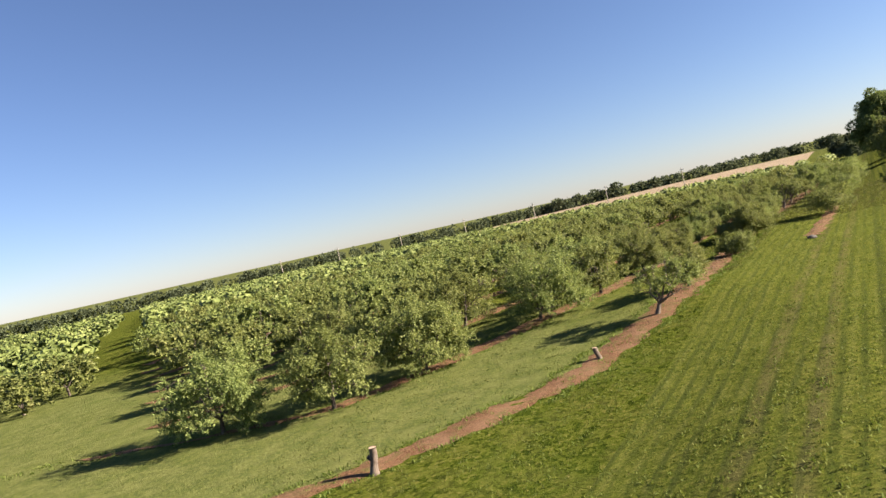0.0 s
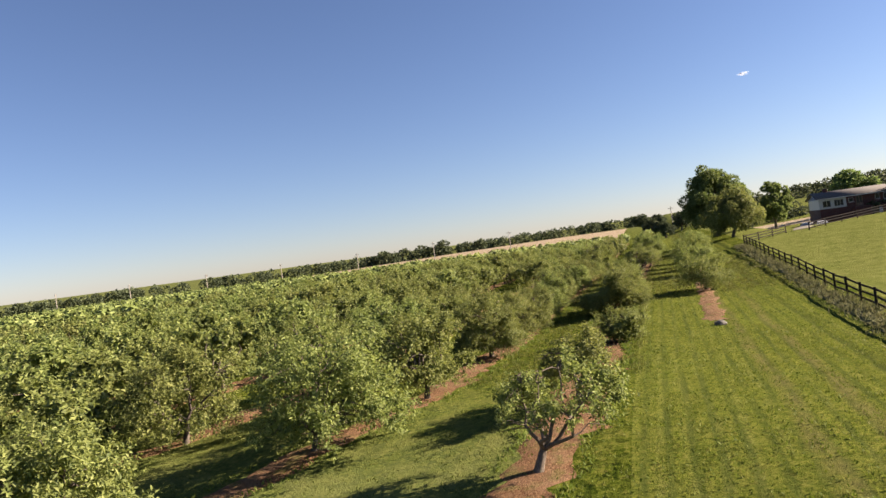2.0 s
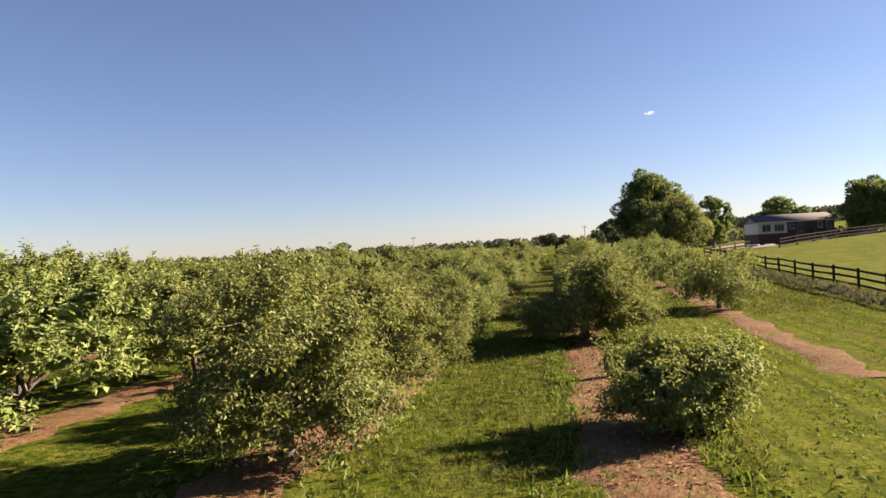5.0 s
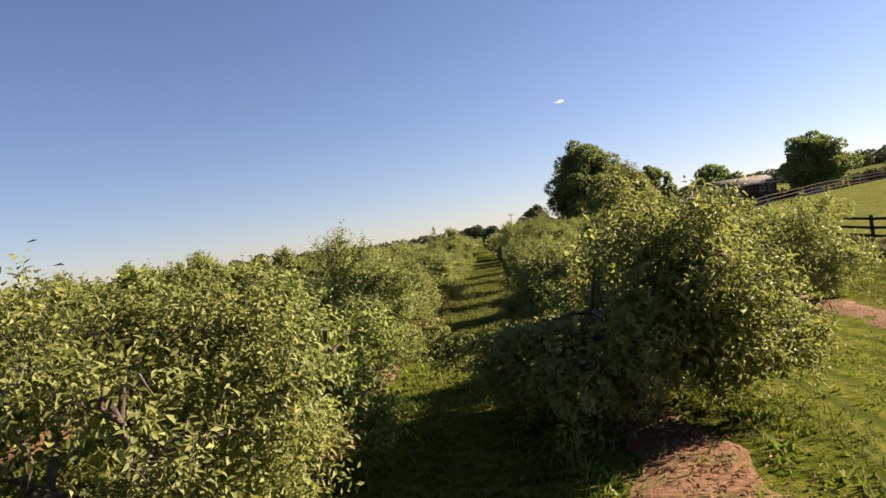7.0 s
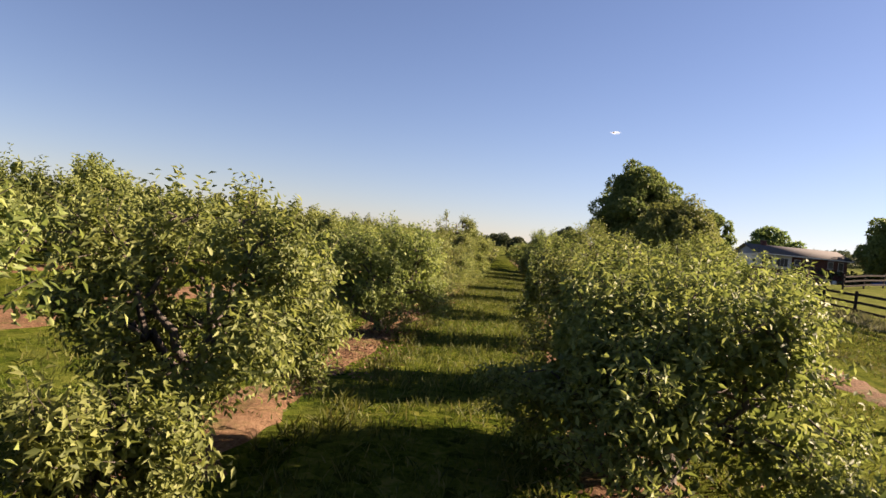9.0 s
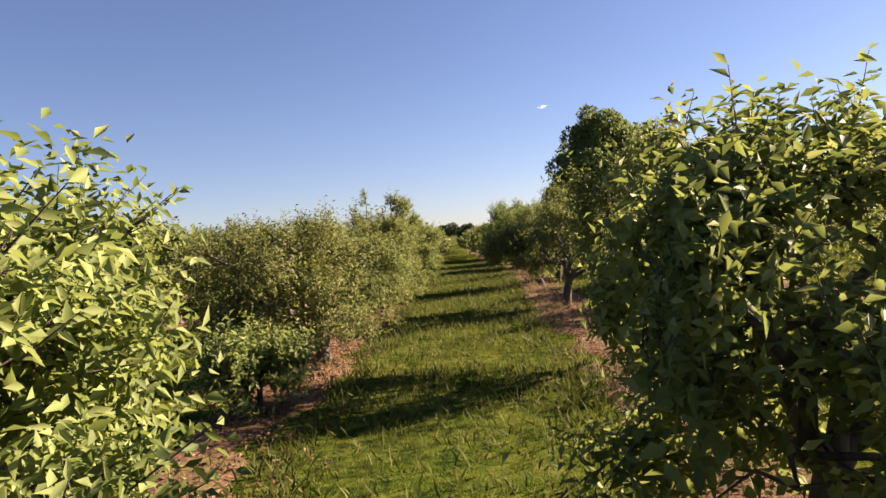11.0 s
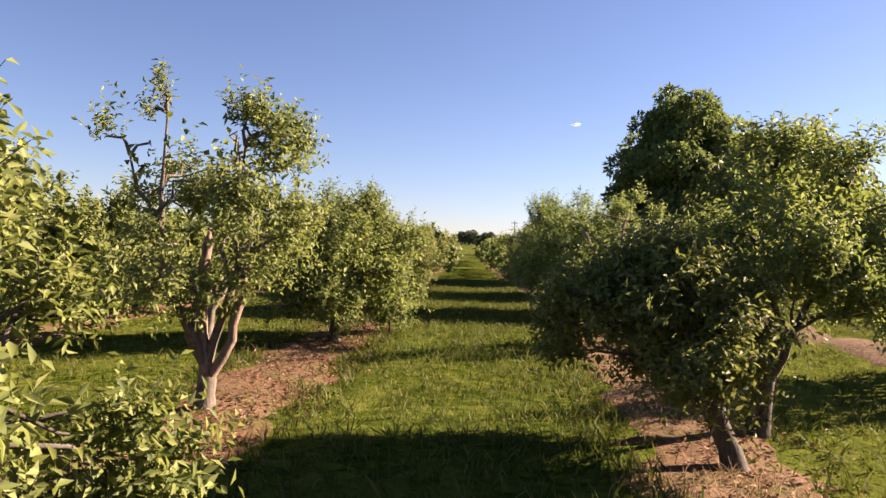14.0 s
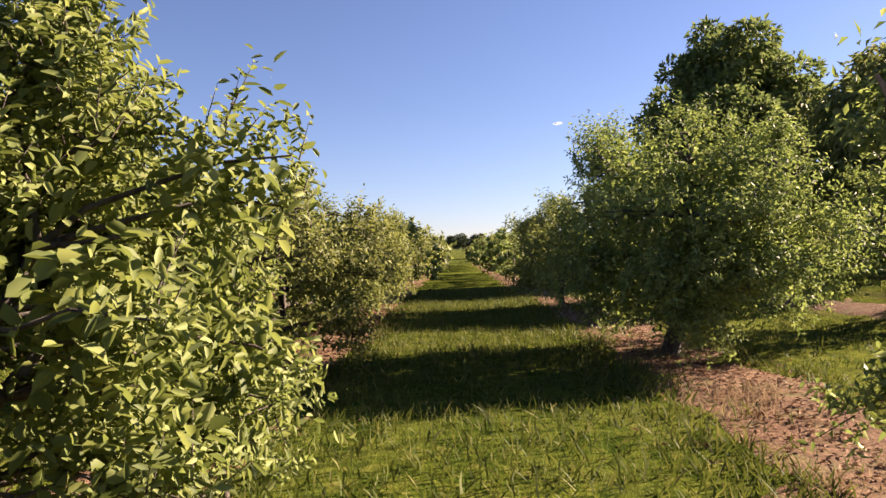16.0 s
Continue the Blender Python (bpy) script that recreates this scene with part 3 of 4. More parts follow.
def apple_parts(ob, meshes):
    bole, limbs, branches, crown = meshes
    part("trunk", bole, ob, "furrowed grey-brown bark")
    for one in limbs:
        part("limb", one, ob)
    if branches:
        tagged(part("branchwork", branches, ob), "thin grey-brown branches and twigs", kind="stuff")
    part("crown", crown, ob)


def apple_tree(shape_args, at, turn, label, group="orchard trees", bark=None, stubs=()):
    ob = thing("apple_tree", label, "tree", at, turn, group)
    apple_parts(ob, apple_meshes(apple_shape(**shape_args), bark or APPLE_BARK))
    for i, (dx, dy, h, r, tilt) in enumerate(stubs):
        rng = np.random.default_rng(700 + i)
        s = np.linspace(0, 1, 9)[:, None]
        pts = np.array([[0, 0, 0.2]]) * (1 - s) + np.array([[dx, dy, h]]) * s + np.array([[tilt, 0, 0]]) * np.sin(s * np.pi) + rng.normal(size=(9, 3)) * 0.025
        part("broken_limb", mesh_of("broken_limb", *tubes([(pts, r * np.array([1.3, 1.15, 1.05, 0.95, 1.0, 1.1, 0.9, 0.85, 0.3]))], 9), DEAD_BARK, True), ob, "pale barkless broken limb")
    return ob


FULL = "full bushy apple tree with grey-green leaves on bare soil"
THIN = "open apple tree with bare limbs showing through thin leaves"
SMALL = "low young apple tree with drooping leafy shoots"

FINE = {13, 45}      # trees passed closest: rounder leaves
SHORT = {37, 39, 42, 49}     # shorter leaves on dense young shoots
near_places = []


def near_tree(x, y, height, radius, leaf_count, bare, seed, words, stubs=(), **more):
    """One tree that is seen singly: its place, size, number of leaves, bare share of the crown, seed and words."""
    close = 50 < y < 130 and x < -9
    many = 1.75 if seed in SHORT else 1.45 if close else 1.0
    length = 0.068 if seed in SHORT else 0.088 if close else 0.125 if 37 < y < 144 else 0.15
    apple_tree(dict(seed=seed, height=height, radius=radius, leaf_count=int(leaf_count * many), leaf_len=length, bare=bare, twigs=close, whole=seed in FINE, place=(x, y), **more),
               (x, y, float(land(x, y))), 0.0, words, bark=PALE_BARK if "pale" in words else None, stubs=stubs)
    near_places.append((x, y))


# row right of the alley
near_tree(-13.3, 40.8, 3.0, 1.75, 5500, 0.3, 11, "open apple tree with pale crooked limbs and thin leaves", forks=6, clumps=44, lean=(0.6, 0.3), trunk=0.12, inner=0.02, low=0.7, tuft=0.8)
near_tree(-12.7, 46.2, 2.4, 1.45, 6000, 0.2, 24, THIN, clumps=40, low=0.4, inner=0.06)
near_tree(-12.1, 57.9, 1.5, 1.2, 10500, 0.04, 12, SMALL, clumps=44, sprouts=16, low=0.08, skirt=0.6, lean=(0.35, 0.0), forks=3, trunk=0.05, inner=0.35)
near_tree(-12.6, 69.6, 3.3, 2.4, 25000, 0.0, 13, "full wide apple tree with dark inner branches and leafy upright shoots", skirt=0.75, clumps=90, low=0.15, sprouts=40, forks=6, trunk=0.13, inner=0.35)
near_tree(-12.3, 79.2, 2.3, 2.05, 21000, 0.0, 14, FULL, skirt=0.35, low=0.2, clumps=70, sprouts=44, inner=0.3)
near_tree(-12.3, 84.0, 2.45, 1.5, 9500, 0.0, 59, FULL, skirt=0.35, low=0.25, clumps=50, sprouts=24)
near_tree(-11.9, 73.4, 2.1, 1.25, 9500, 0.0, 68, FULL, skirt=0.35, low=0.2, clumps=44, sprouts=30)
near_tree(-12.6, 89.0, 2.75, 1.4, 10000, 0.05, 15, FULL, skirt=0.25, low=0.4)
near_tree(-11.55, 95.9, 3.5, 1.8, 8500, 0.2, 16, "open apple tree with dark forked limbs and thin leaves", forks=5, clumps=64, low=1.15, trunk=0.12, inner=0.02, lean=(0.7, 0.3), sprouts=10, tuft=0.85)
near_tree(-11.3, 104.1, 3.05, 1.75, 11500, 0.12, 17, THIN, forks=6, clumps=60, low=0.6, trunk=0.11, inner=0.05, lean=(0.6, 0.0), sprouts=20, tuft=0.85)
near_tree(-10.9, 111.5, 2.35, 1.3, 12500, 0.05, 18, "low wide-spreading apple tree with dark drooping leaves", low=0.45, forks=5, clumps=60, lean=(-0.7, 0.35), skirt=0.1, inner=0.12)
near_tree(-10.1, 112.9, 3.9, 1.55, 10500, 0.05, 19, FULL, low=1.3, forks=3, lean=(0.3, 0.1))
near_tree(-10.25, 120.3, 3.9, 1.2, 4600, 0.1, 20, "half dead apple tree, pale bare limbs over a low leafy bush", forks=2, clumps=40, low=0.45, sprouts=10, trunk=0.075, inner=0.0, tuft=0.7, skirt=0.4, stubs=((-0.85, 0.35, 2.9, 0.045, 0.22), (0.25, 0.15, 3.2, 0.035, -0.12)))
near_tree(-10.0, 128.6, 4.5, 2.65, 24000, 0.0, 21, FULL, clumps=90, low=0.3, skirt=0.5, trunk=0.14, inner=0.35, lean=(0.1, -0.3))
near_tree(-10.4, 138.5, 3.6, 2.0, 8500, 0.0, 22, FULL, skirt=0.25, low=0.3)

# row left of the alley
near_tree(-33.0, 28.8, 4.2, 3.0, 11000, 0.0, 31, FULL, skirt=0.4, low=0.25, clumps=60)
near_tree(-27.6, 31.4, 4.1, 2.6, 10500, 0.0, 32, FULL, skirt=0.4, low=0.25, clumps=56)
near_tree(-24.9, 36.2, 4.1, 2.75, 13500, 0.0, 33, FULL, skirt=0.65, clumps=64, low=0.25)
near_tree(-27.4, 45.3, 3.7, 2.4, 11500, 0.0, 76, FULL, skirt=0.65, clumps=60, low=0.25)
near_tree(-24.7, 50.6, 3.6, 2.2, 10000, 0.0, 77, FULL, skirt=0.5, clumps=56, low=0.25)
near_tree(-37.6, 44.2, 3.5, 2.3, 7000, 0.0, 78, FULL, skirt=0.5, clumps=50, low=0.25)
near_tree(-21.0, 43.4, 4.1, 2.6, 13000, 0.0, 34, FULL, lean=(0.7, 0.0), skirt=0.65, low=0.25, clumps=60)
near_tree(-18.7, 48.3, 3.6, 1.9, 12500, 0.0, 35, FULL, skirt=0.65, low=0.25, clumps=54)
near_tree(-18.0, 56.6, 3.2, 1.85, 15500, 0.0, 36, FULL, skirt=0.65, low=0.25, clumps=58, sprouts=18)
near_tree(-17.7, 60.6, 3.0, 1.6, 12500, 0.0, 67, FULL, skirt=0.65, low=0.25, clumps=54, sprouts=24)
near_tree(-17.2, 64.6, 3.0, 1.5, 14000, 0.0, 37, FULL, skirt=0.65, sprouts=20, low=0.25, clumps=56)
near_tree(-17.2, 68.6, 2.4, 1.35, 9000, 0.0, 56, FULL, skirt=0.4, low=0.2, clumps=36, sprouts=10)
near_tree(-17.3, 73.6, 2.85, 1.4, 13500, 0.0, 39, FULL, skirt=0.4, peak=0.08, sprouts=24, low=0.25, clumps=54)
near_tree(-17.3, 78.7, 2.6, 1.5, 12500, 0.06, 40, FULL, skirt=0.35, low=0.2, clumps=52, sprouts=24, inner=0.1)
near_tree(-16.9, 76.4, 0.85, 0.55, 3000, 0.0, 80, SMALL, skirt=0.4, low=0.1, clumps=24, sprouts=14, forks=3, trunk=0.03)
near_tree(-17.0, 88.3, 2.75, 1.65, 11500, 0.0, 41, "full apple tree with arching bare dead limbs on one side", skirt=0.4, low=0.25, stubs=((-1.5, -0.3, 1.5, 0.05, -0.4), (-1.7, 0.2, 1.9, 0.045, -0.5), (-1.2, -0.6, 2.1, 0.04, -0.5), (-2.1, -0.2, 1.2, 0.035, -0.3), (-0.8, -0.5, 2.2, 0.035, -0.5)))
near_tree(-16.9, 94.2, 0.95, 0.6, 3500, 0.0, 57, SMALL, low=0.12, sprouts=16, clumps=26, forks=3, trunk=0.035, skirt=0.3)
near_tree(-16.7, 97.6, 2.8, 1.8, 14500, 0.04, 49, "broad apple tree with pale limbs and drooping grey-green shoots", clumps=64, low=0.25, sprouts=24, lean=(-0.5, 0.0), inner=0.18, skirt=0.45, stubs=((0.3, 0.3, 2.05, 0.06, 0.1), (-0.5, 0.1, 2.2, 0.05, -0.1)))
near_tree(-17.15, 103.4, 2.55, 1.7, 16500, 0.0, 42, FULL, skirt=0.4, sprouts=20, low=0.25, clumps=64)
near_tree(-16.8, 107.6, 3.0, 1.6, 12500, 0.05, 43, FULL, skirt=0.35, low=0.25, clumps=60, sprouts=30, inner=0.03, tuft=0.85)
near_tree(-17.0, 113.0, 4.4, 1.5, 7500, 0.25, 44, "tall gnarled apple tree with broken pale limbs and thin leaves", forks=4, clumps=44, low=0.7, trunk=0.12, inner=0.05, stubs=((0.05, -0.1, 2.35, 0.075, -0.05), (0.5, -0.05, 2.05, 0.06, 0.12)))
near_tree(-16.65, 119.6, 3.6, 2.0, 21500, 0.0, 45, FULL, lean=(0.15, 0.5), skirt=0.4, clumps=84, low=0.25, sprouts=44, inner=0.22)
near_tree(-15.6, 121.5, 0.95, 0.5, 2200, 0.0, 58, SMALL, clumps=14, sprouts=8, low=0.1, trunk=0.03, forks=3, skirt=0.3)
near_tree(-16.9, 127.2, 3.4, 2.0, 13000, 0.0, 46, FULL, skirt=0.4, sprouts=24, low=0.25, clumps=56)
near_tree(-16.9, 134.5, 3.5, 2.1, 9000, 0.0, 47, FULL, skirt=0.4, low=0.25)
near_tree(-17.0, 141.0, 3.5, 2.1, 8000, 0.0, 48, FULL, skirt=0.4, low=0.25)

# trees of the row beside the fence
near_tree(-6.2, 78.8, 2.9, 2.2, 9000, 0.08, 51, "open apple tree on a bare patch in mown grass", skirt=0.8, trunk=0.09, clumps=44, low=0.2)
near_tree(-5.7, 95.5, 3.2, 2.1, 7500, 0.1, 52, THIN, skirt=0.8, trunk=0.09, clumps=36, low=0.2)
near_tree(-5.5, 102.8, 3.6, 2.2, 7500, 0.08, 53, THIN, skirt=0.6, trunk=0.09, clumps=40, low=0.25)
near_tree(-5.2, 109.0, 3.7, 2.3, 8000, 0.06, 79, THIN, skirt=0.6, trunk=0.09, clumps=42, low=0.25)
near_tree(-4.7, 116.5, 3.6, 2.1, 8000, 0.12, 54, THIN, skirt=0.8, trunk=0.09, clumps=40, low=0.2)
near_tree(-4.2, 131.0, 3.4, 2.1, 7000, 0.1, 55, THIN, skirt=0.8, trunk=0.09, clumps=36, low=0.2)

rng = np.random.default_rng(5)


def in_lane(x, y):
    """The grass lane that crosses the rows."""
    return abs(beyond_lane(x, y)) < 3.2 and x < -34


def orchard_places():
    out = []
    for k in range(1, -34, -1):
        y = -17.0 + rng.uniform(0, 5)
        while y < 250:
            x = float(row_x(y, k))
            near = any(abs(x - a) < 2.5 and abs(y - b) < 5.2 for a, b in near_places)
            skip = (k >= 0 and y < 145) or (k == -1 and 80 < y < 100) or in_lane(x, y) or (beyond_lane(x, y) < 0 and x > -64) or x > -10 and y > 187
            if not skip and not near and rng.uniform() > 0.05:
                out.append((x + rng.normal() * 0.25, y, k))
            y += rng.uniform(5.0, 6.4)
    return out


VIEW = [(-4, 6), (-8, 17), (-11, 28), (-13, 42), (-14.4, 55), (-14.5, 66), (-14.3, 80), (-14.2, 93), (-13.8, 104), (-13.8, 116)]
places = sorted(orchard_places(), key=lambda p: min(math.hypot(p[0] - a, p[1] - b) + 3.0 * max(0.0, b - p[1]) for a, b in VIEW))
side_kinds, mid_kinds, far_kinds = [], [], []
for i in range(4):
    side_kinds.append(apple_shape(seed=60 + i, height=3.6, radius=2.7, leaf_count=8500, leaf_len=0.15, clumps=54, sprouts=20, low=0.3, sides=4, inner=0.05, hull=True, skirt=0.3))
for i in range(6):
    mid_kinds.append(apple_shape(seed=70 + i, height=3.6, radius=2.7, leaf_count=5800, leaf_len=0.17, clumps=50, sprouts=16, low=0.3, sides=3, inner=0.0, links=False, single=True, hull=True, skirt=0.3))
for i in range(5):
    far_kinds.append(apple_shape(seed=90 + i, height=3.6, radius=2.7, leaf_count=1300, leaf_len=0.28, clumps=34, sprouts=6, low=0.3, links=False, sides=3, inner=0.0, single=True, hull=True, skirt=0.25))
side_mesh, mid_mesh, far_mesh = ([apple_meshes(one, APPLE_BARK) for one in kinds] for kinds in (side_kinds, mid_kinds, far_kinds))
SIDE, MID, FAR = 16, 80, 236
for i, (x, y, k) in enumerate(places[:FAR]):
    meshes = side_mesh if i < SIDE else mid_mesh if i < MID else far_mesh
    ob = thing("apple_tree", FULL, "tree", (x, y, float(land(x, y))), rng.uniform(0, 360), "orchard trees")
    short = 0.86 if k == -1 and 50 < y < 102 else 1.0
    ob.scale = (s := rng.uniform(0.88, 1.12), s * rng.uniform(0.92, 1.08), s * rng.uniform(0.88, 1.08) * short)
    if k <= -1 and y < 57:
        ob.scale = ob.scale * 1.12
    apple_parts(ob, meshes[i % len(meshes)])

rest = places[FAR:]
def distant_crown(seed):
    """A far tree's crown: added solid lumps that block light, with broad leafy tufts lying on them."""
    r = np.random.default_rng(seed)
    c = unit(r.normal(size=(7, 3)) + np.array([0, 0, 0.3])) * np.array([1.35, 1.35, 0.95]) * r.uniform(0.6, 1.0, (7, 1)) + np.array([0, 0, 2.0])
    hv, hf = core_lumps(r, c, r.uniform(0.75, 1.05, 7))
    n = 44
    u = unit(r.normal(size=(n, 3)) + np.array([0, 0, 0.3]))
    at = c[r.integers(0, 7, n)] + u * r.uniform(0.8, 1.1, (n, 1))
    lv, lf = leaves(r, at, unit(np.cross(u, r.normal(size=(n, 3))) + u * 0.4), 0.55, 0.45, face=u * 0.9, single=True)
    return np.concatenate([hv, lv]), np.concatenate([hf, lf + len(hv)])


distant = [distant_crown(400 + i) for i in range(4)]
vs, fs = [], []
for i, (x, y, k) in enumerate(rest):
    a = rng.uniform(0, 6.28)
    s = rng.uniform(0.9, 1.15)
    tv, tf = distant[i % 4]
    turn = np.array([[math.cos(a), -math.sin(a), 0], [math.sin(a), math.cos(a), 0], [0, 0, 1]])
    vs.append(tv @ turn.T * s + np.array([x, y, float(land(x, y))]))
    fs.append(tf + i * len(tv))
if rest:
    far_orchard = new("far_orchard", mesh_of("far_orchard", np.concatenate(vs), np.concatenate(fs), APPLE_LEAF))
    tagged(far_orchard, "distant rows of grey-green apple trees", "orchard", kind="stuff")


# ---- large shade trees ----
def shade_shape(seed, height, radius, trunk_h, leaf_count, leaf_len, clumps=70, low=0.18, droop=0.0, trunk=0.35):
    rng = np.random.default_rng(seed)
    lines = []
    top = np.array([rng.normal() * 0.2, rng.normal() * 0.2, trunk_h])
    lines.append((np.array([[0, 0, -0.3], [0, 0, 0.3], top * 0.6, top, [0, 0, trunk_h + (height - trunk_h) * 0.45]]), np.array([1.5, 1.1, 0.95, 0.85, 0.3]) * trunk))
    low_z = height * low
    mid = low_z + (height - low_z) * 0.45
    d = unit(rng.normal(size=(clumps * 3, 3)))
    d = d[d[:, 2] > -0.75][:clumps]
    f = rng.uniform(0.35, 1.0, len(d)) ** 0.6
    wav = 1 + 0.17 * np.sin(3 * np.arctan2(d[:, 1], d[:, 0]) + seed) + 0.12 * np.sin(7 * d[:, 2] + seed * 2)
    c = np.stack([d[:, 0] * radius * f * wav, d[:, 1] * radius * f * wav,
                  mid + np.where(d[:, 2] > 0, (height - mid) * d[:, 2], (mid - low_z) * d[:, 2]) * f], 1)
    for p in c:
        s = np.linspace(0, 1, 6)[:, None]
        start = np.array([0, 0, trunk_h * rng.uniform(0.85, 1.0)]) + np.array([0, 0, 1.0]) * max(0, (p[2] - trunk_h)) * 0.35
        pts = start * (1 - s) + p * s + np.array([0, 0, 0.5]) * np.sin(s * np.pi) + rng.normal(size=(6, 3)) * 0.15 * np.sin(s * np.pi)
        lines.append((pts, trunk * np.linspace(0.32, 0.05, 6)))
    rc = rng.uniform(0.16, 0.3, len(c)) * radius
    pick = rng.choice(len(c), leaf_count, p=rc ** 2 / np.sum(rc ** 2))
    u = unit(rng.normal(size=(leaf_count, 3)) + np.array([0, 0, 0.25]))
    at = c[pick] + u * (rc[pick] * rng.uniform(0.3, 1.0, leaf_count) ** 0.5)[:, None] * np.array([1, 1, 0.8 + droop * 0.6])
    at[:, 2] -= droop * rng.uniform(0, 1, leaf_count) * 0.8
    at[:, 2] = np.maximum(at[:, 2], 0.6)
    ax = unit(u + rng.normal(size=u.shape) * 0.5 + np.array([0, 0, -0.2 - droop * 1.4]))
    face = unit(at - np.array([0, 0, mid])) * 0.5 + u * 0.4 + np.array([0, 0, 0.4])
    return tubes(lines[:1], 9), tubes(lines[1:], 5), leaves(rng, at, ax, leaf_len, leaf_len * (0.62 - 0.35 * droop), face=face)


def shade_tree(name, label, at, args, leaf=None, turn=0.0):
    ob = thing(name, label, "tree", (at[0], at[1], float(land(at[0], at[1]))), turn)
    bole, branches, crown = shade_shape(**args)
    part("trunk", mesh_of("trunk", *bole, GREY_BARK, True), ob, "dark furrowed bark")
    tagged(part("branchwork", mesh_of("branchwork", *branches, GREY_BARK, True), ob), "dark spreading branches", kind="stuff")
    part("crown", mesh_of("crown", *crown, leaf or SHADE_LEAF), ob)
    return ob


shade_tree("maple_tree", "large dark green shade tree on the lawn", (2.1, 155.0), dict(seed=201, height=12.4, radius=4.9, trunk_h=1.5, leaf_count=34000, leaf_len=0.38, clumps=150, low=0.02))
shade_tree("willow_tree", "smaller yellow-green drooping tree on the lawn", (3.1, 141.5), dict(seed=202, height=7.6, radius=3.9, trunk_h=1.6, leaf_count=18000, leaf_len=0.42, clumps=84, low=0.16, droop=0.7, trunk=0.25), WILLOW_LEAF)
shade_tree("locust_tree", "slender tree with a ragged light green crown", (13.2, 164.0), dict(seed=203, height=9.9, radius=2.7, trunk_h=2.6, leaf_count=9000, leaf_len=0.42, clumps=54, low=0.1, trunk=0.26))
shade_tree("maple_tree", "round leafy tree behind the brick house", (36.6, 205.0), dict(seed=204, height=9.3, radius=4.7, trunk_h=2.5, leaf_count=13000, leaf_len=0.55, clumps=80, low=0.1))
shade_tree("maple_tree", "round dense dark green tree beside the brick house", (40.0, 170.0), dict(seed=205, height=9.4, radius=4.6, trunk_h=1.4, leaf_count=20000, leaf_len=0.5, clumps=120, low=0.06))
for x, y, h, seed in ((-4.0, 267, 5.5, 211), (2.0, 282, 6.5, 212), (-8.0, 297, 6.0, 213), (8.0, 290, 7.0, 214)):
    shade_tree("cedar_tree", "dark roundish tree beyond the orchard", (x, y), dict(seed=seed, height=h, radius=h * 0.5, trunk_h=1.2, leaf_count=2600, leaf_len=0.7, clumps=36, low=0.08), WOOD_LEAF)
shade_tree("cedar_tree", "dark tree at the far end of the alley", (-12.8, 430.0), dict(seed=206, height=7.5, radius=5.0, trunk_h=2.0, leaf_count=3000, leaf_len=0.9, clumps=40, low=0.1), WOOD_LEAF)
shade_tree("cedar_tree", "dark tree at the far end of the alley", (-3.5, 438.0), dict(seed=207, height=5.5, radius=4.0, trunk_h=2.0, leaf_count=2200, leaf_len=0.9, clumps=30, low=0.1), WOOD_LEAF)
shade_tree("cedar_tree", "dark roundish tree beyond the orchard", (14.0, 362.5), dict(seed=208, height=9.0, radius=5.0, trunk_h=2.0, leaf_count=2600, leaf_len=0.9, clumps=36, low=0.1), WOOD_LEAF)


def woods(name, label, line, depth, height, count, seed, leaf=1.9):
    """A far wood: a band of leafy crowns along a line, with an uneven top."""
    rng = np.random.default_rng(seed)
    line = np.asarray(line, float)
    seg = np.linalg.norm(np.diff(line, axis=0), axis=1)
    cum = np.concatenate([[0], np.cumsum(seg)])
    s = rng.uniform(0, cum[-1], count)
    x = np.interp(s, cum, line[:, 0]) + rng.normal(size=count) * depth * 0.5
    y = np.interp(s, cum, line[:, 1]) + rng.normal(size=count) * depth * 0.5
    h = height * rng.uniform(0.6, 1.2, count)
    z = land(x, y)
    per = 80
    u = unit(rng.normal(size=(count, per, 3)) + np.array([0, 0, 0.2]))
    r = (h * 0.38)[:, None, None]
    at = np.stack([x, y, z + h * 0.5], 1)[:, None] + u * r * np.array([1.15, 1.15, 1.2]) * rng.uniform(0.75, 1.0, (count, per, 1))
    ax = unit(u + rng.normal(size=u.shape) * 0.5)
    v, f = leaves(rng, at.reshape(-1, 3), ax.reshape(-1, 3), leaf, leaf * 0.75)
    return tagged(new(name, mesh_of(name, v, f, WOOD_LEAF)), label, "woods", kind="stuff")


woods("far_woods", "dark green line of distant trees", [(-420, 75), (-400, 225), (-330, 375), (-240, 500), (-120, 562.5), (0, 575), (60, 562.5)], 16, 7.0, 430, 301, 1.6)
woods("far_woods", "loose line of trees along the far field edge", [(-190, 412.5), (-150, 431.25), (-110, 440)], 6, 8, 26, 302)
woods("hill_woods", "wooded hillside far behind the house", [(80, 525), (160, 550), (260, 537.5), (380, 525), (520, 475)], 45, 9, 420, 303, 2.0)
woods("yard_woods", "hedge of trees beyond the house yard", [(14, 222.5), (22, 227.5), (34, 237.5), (60, 250)], 5, 2.8, 30, 304, 0.7)
woods("hedge", "long dark hedge bank beyond the pasture", [(30, 171.25), (46, 176.25), (90, 183.75)], 1.2, 2.0, 150, 305, 0.5)

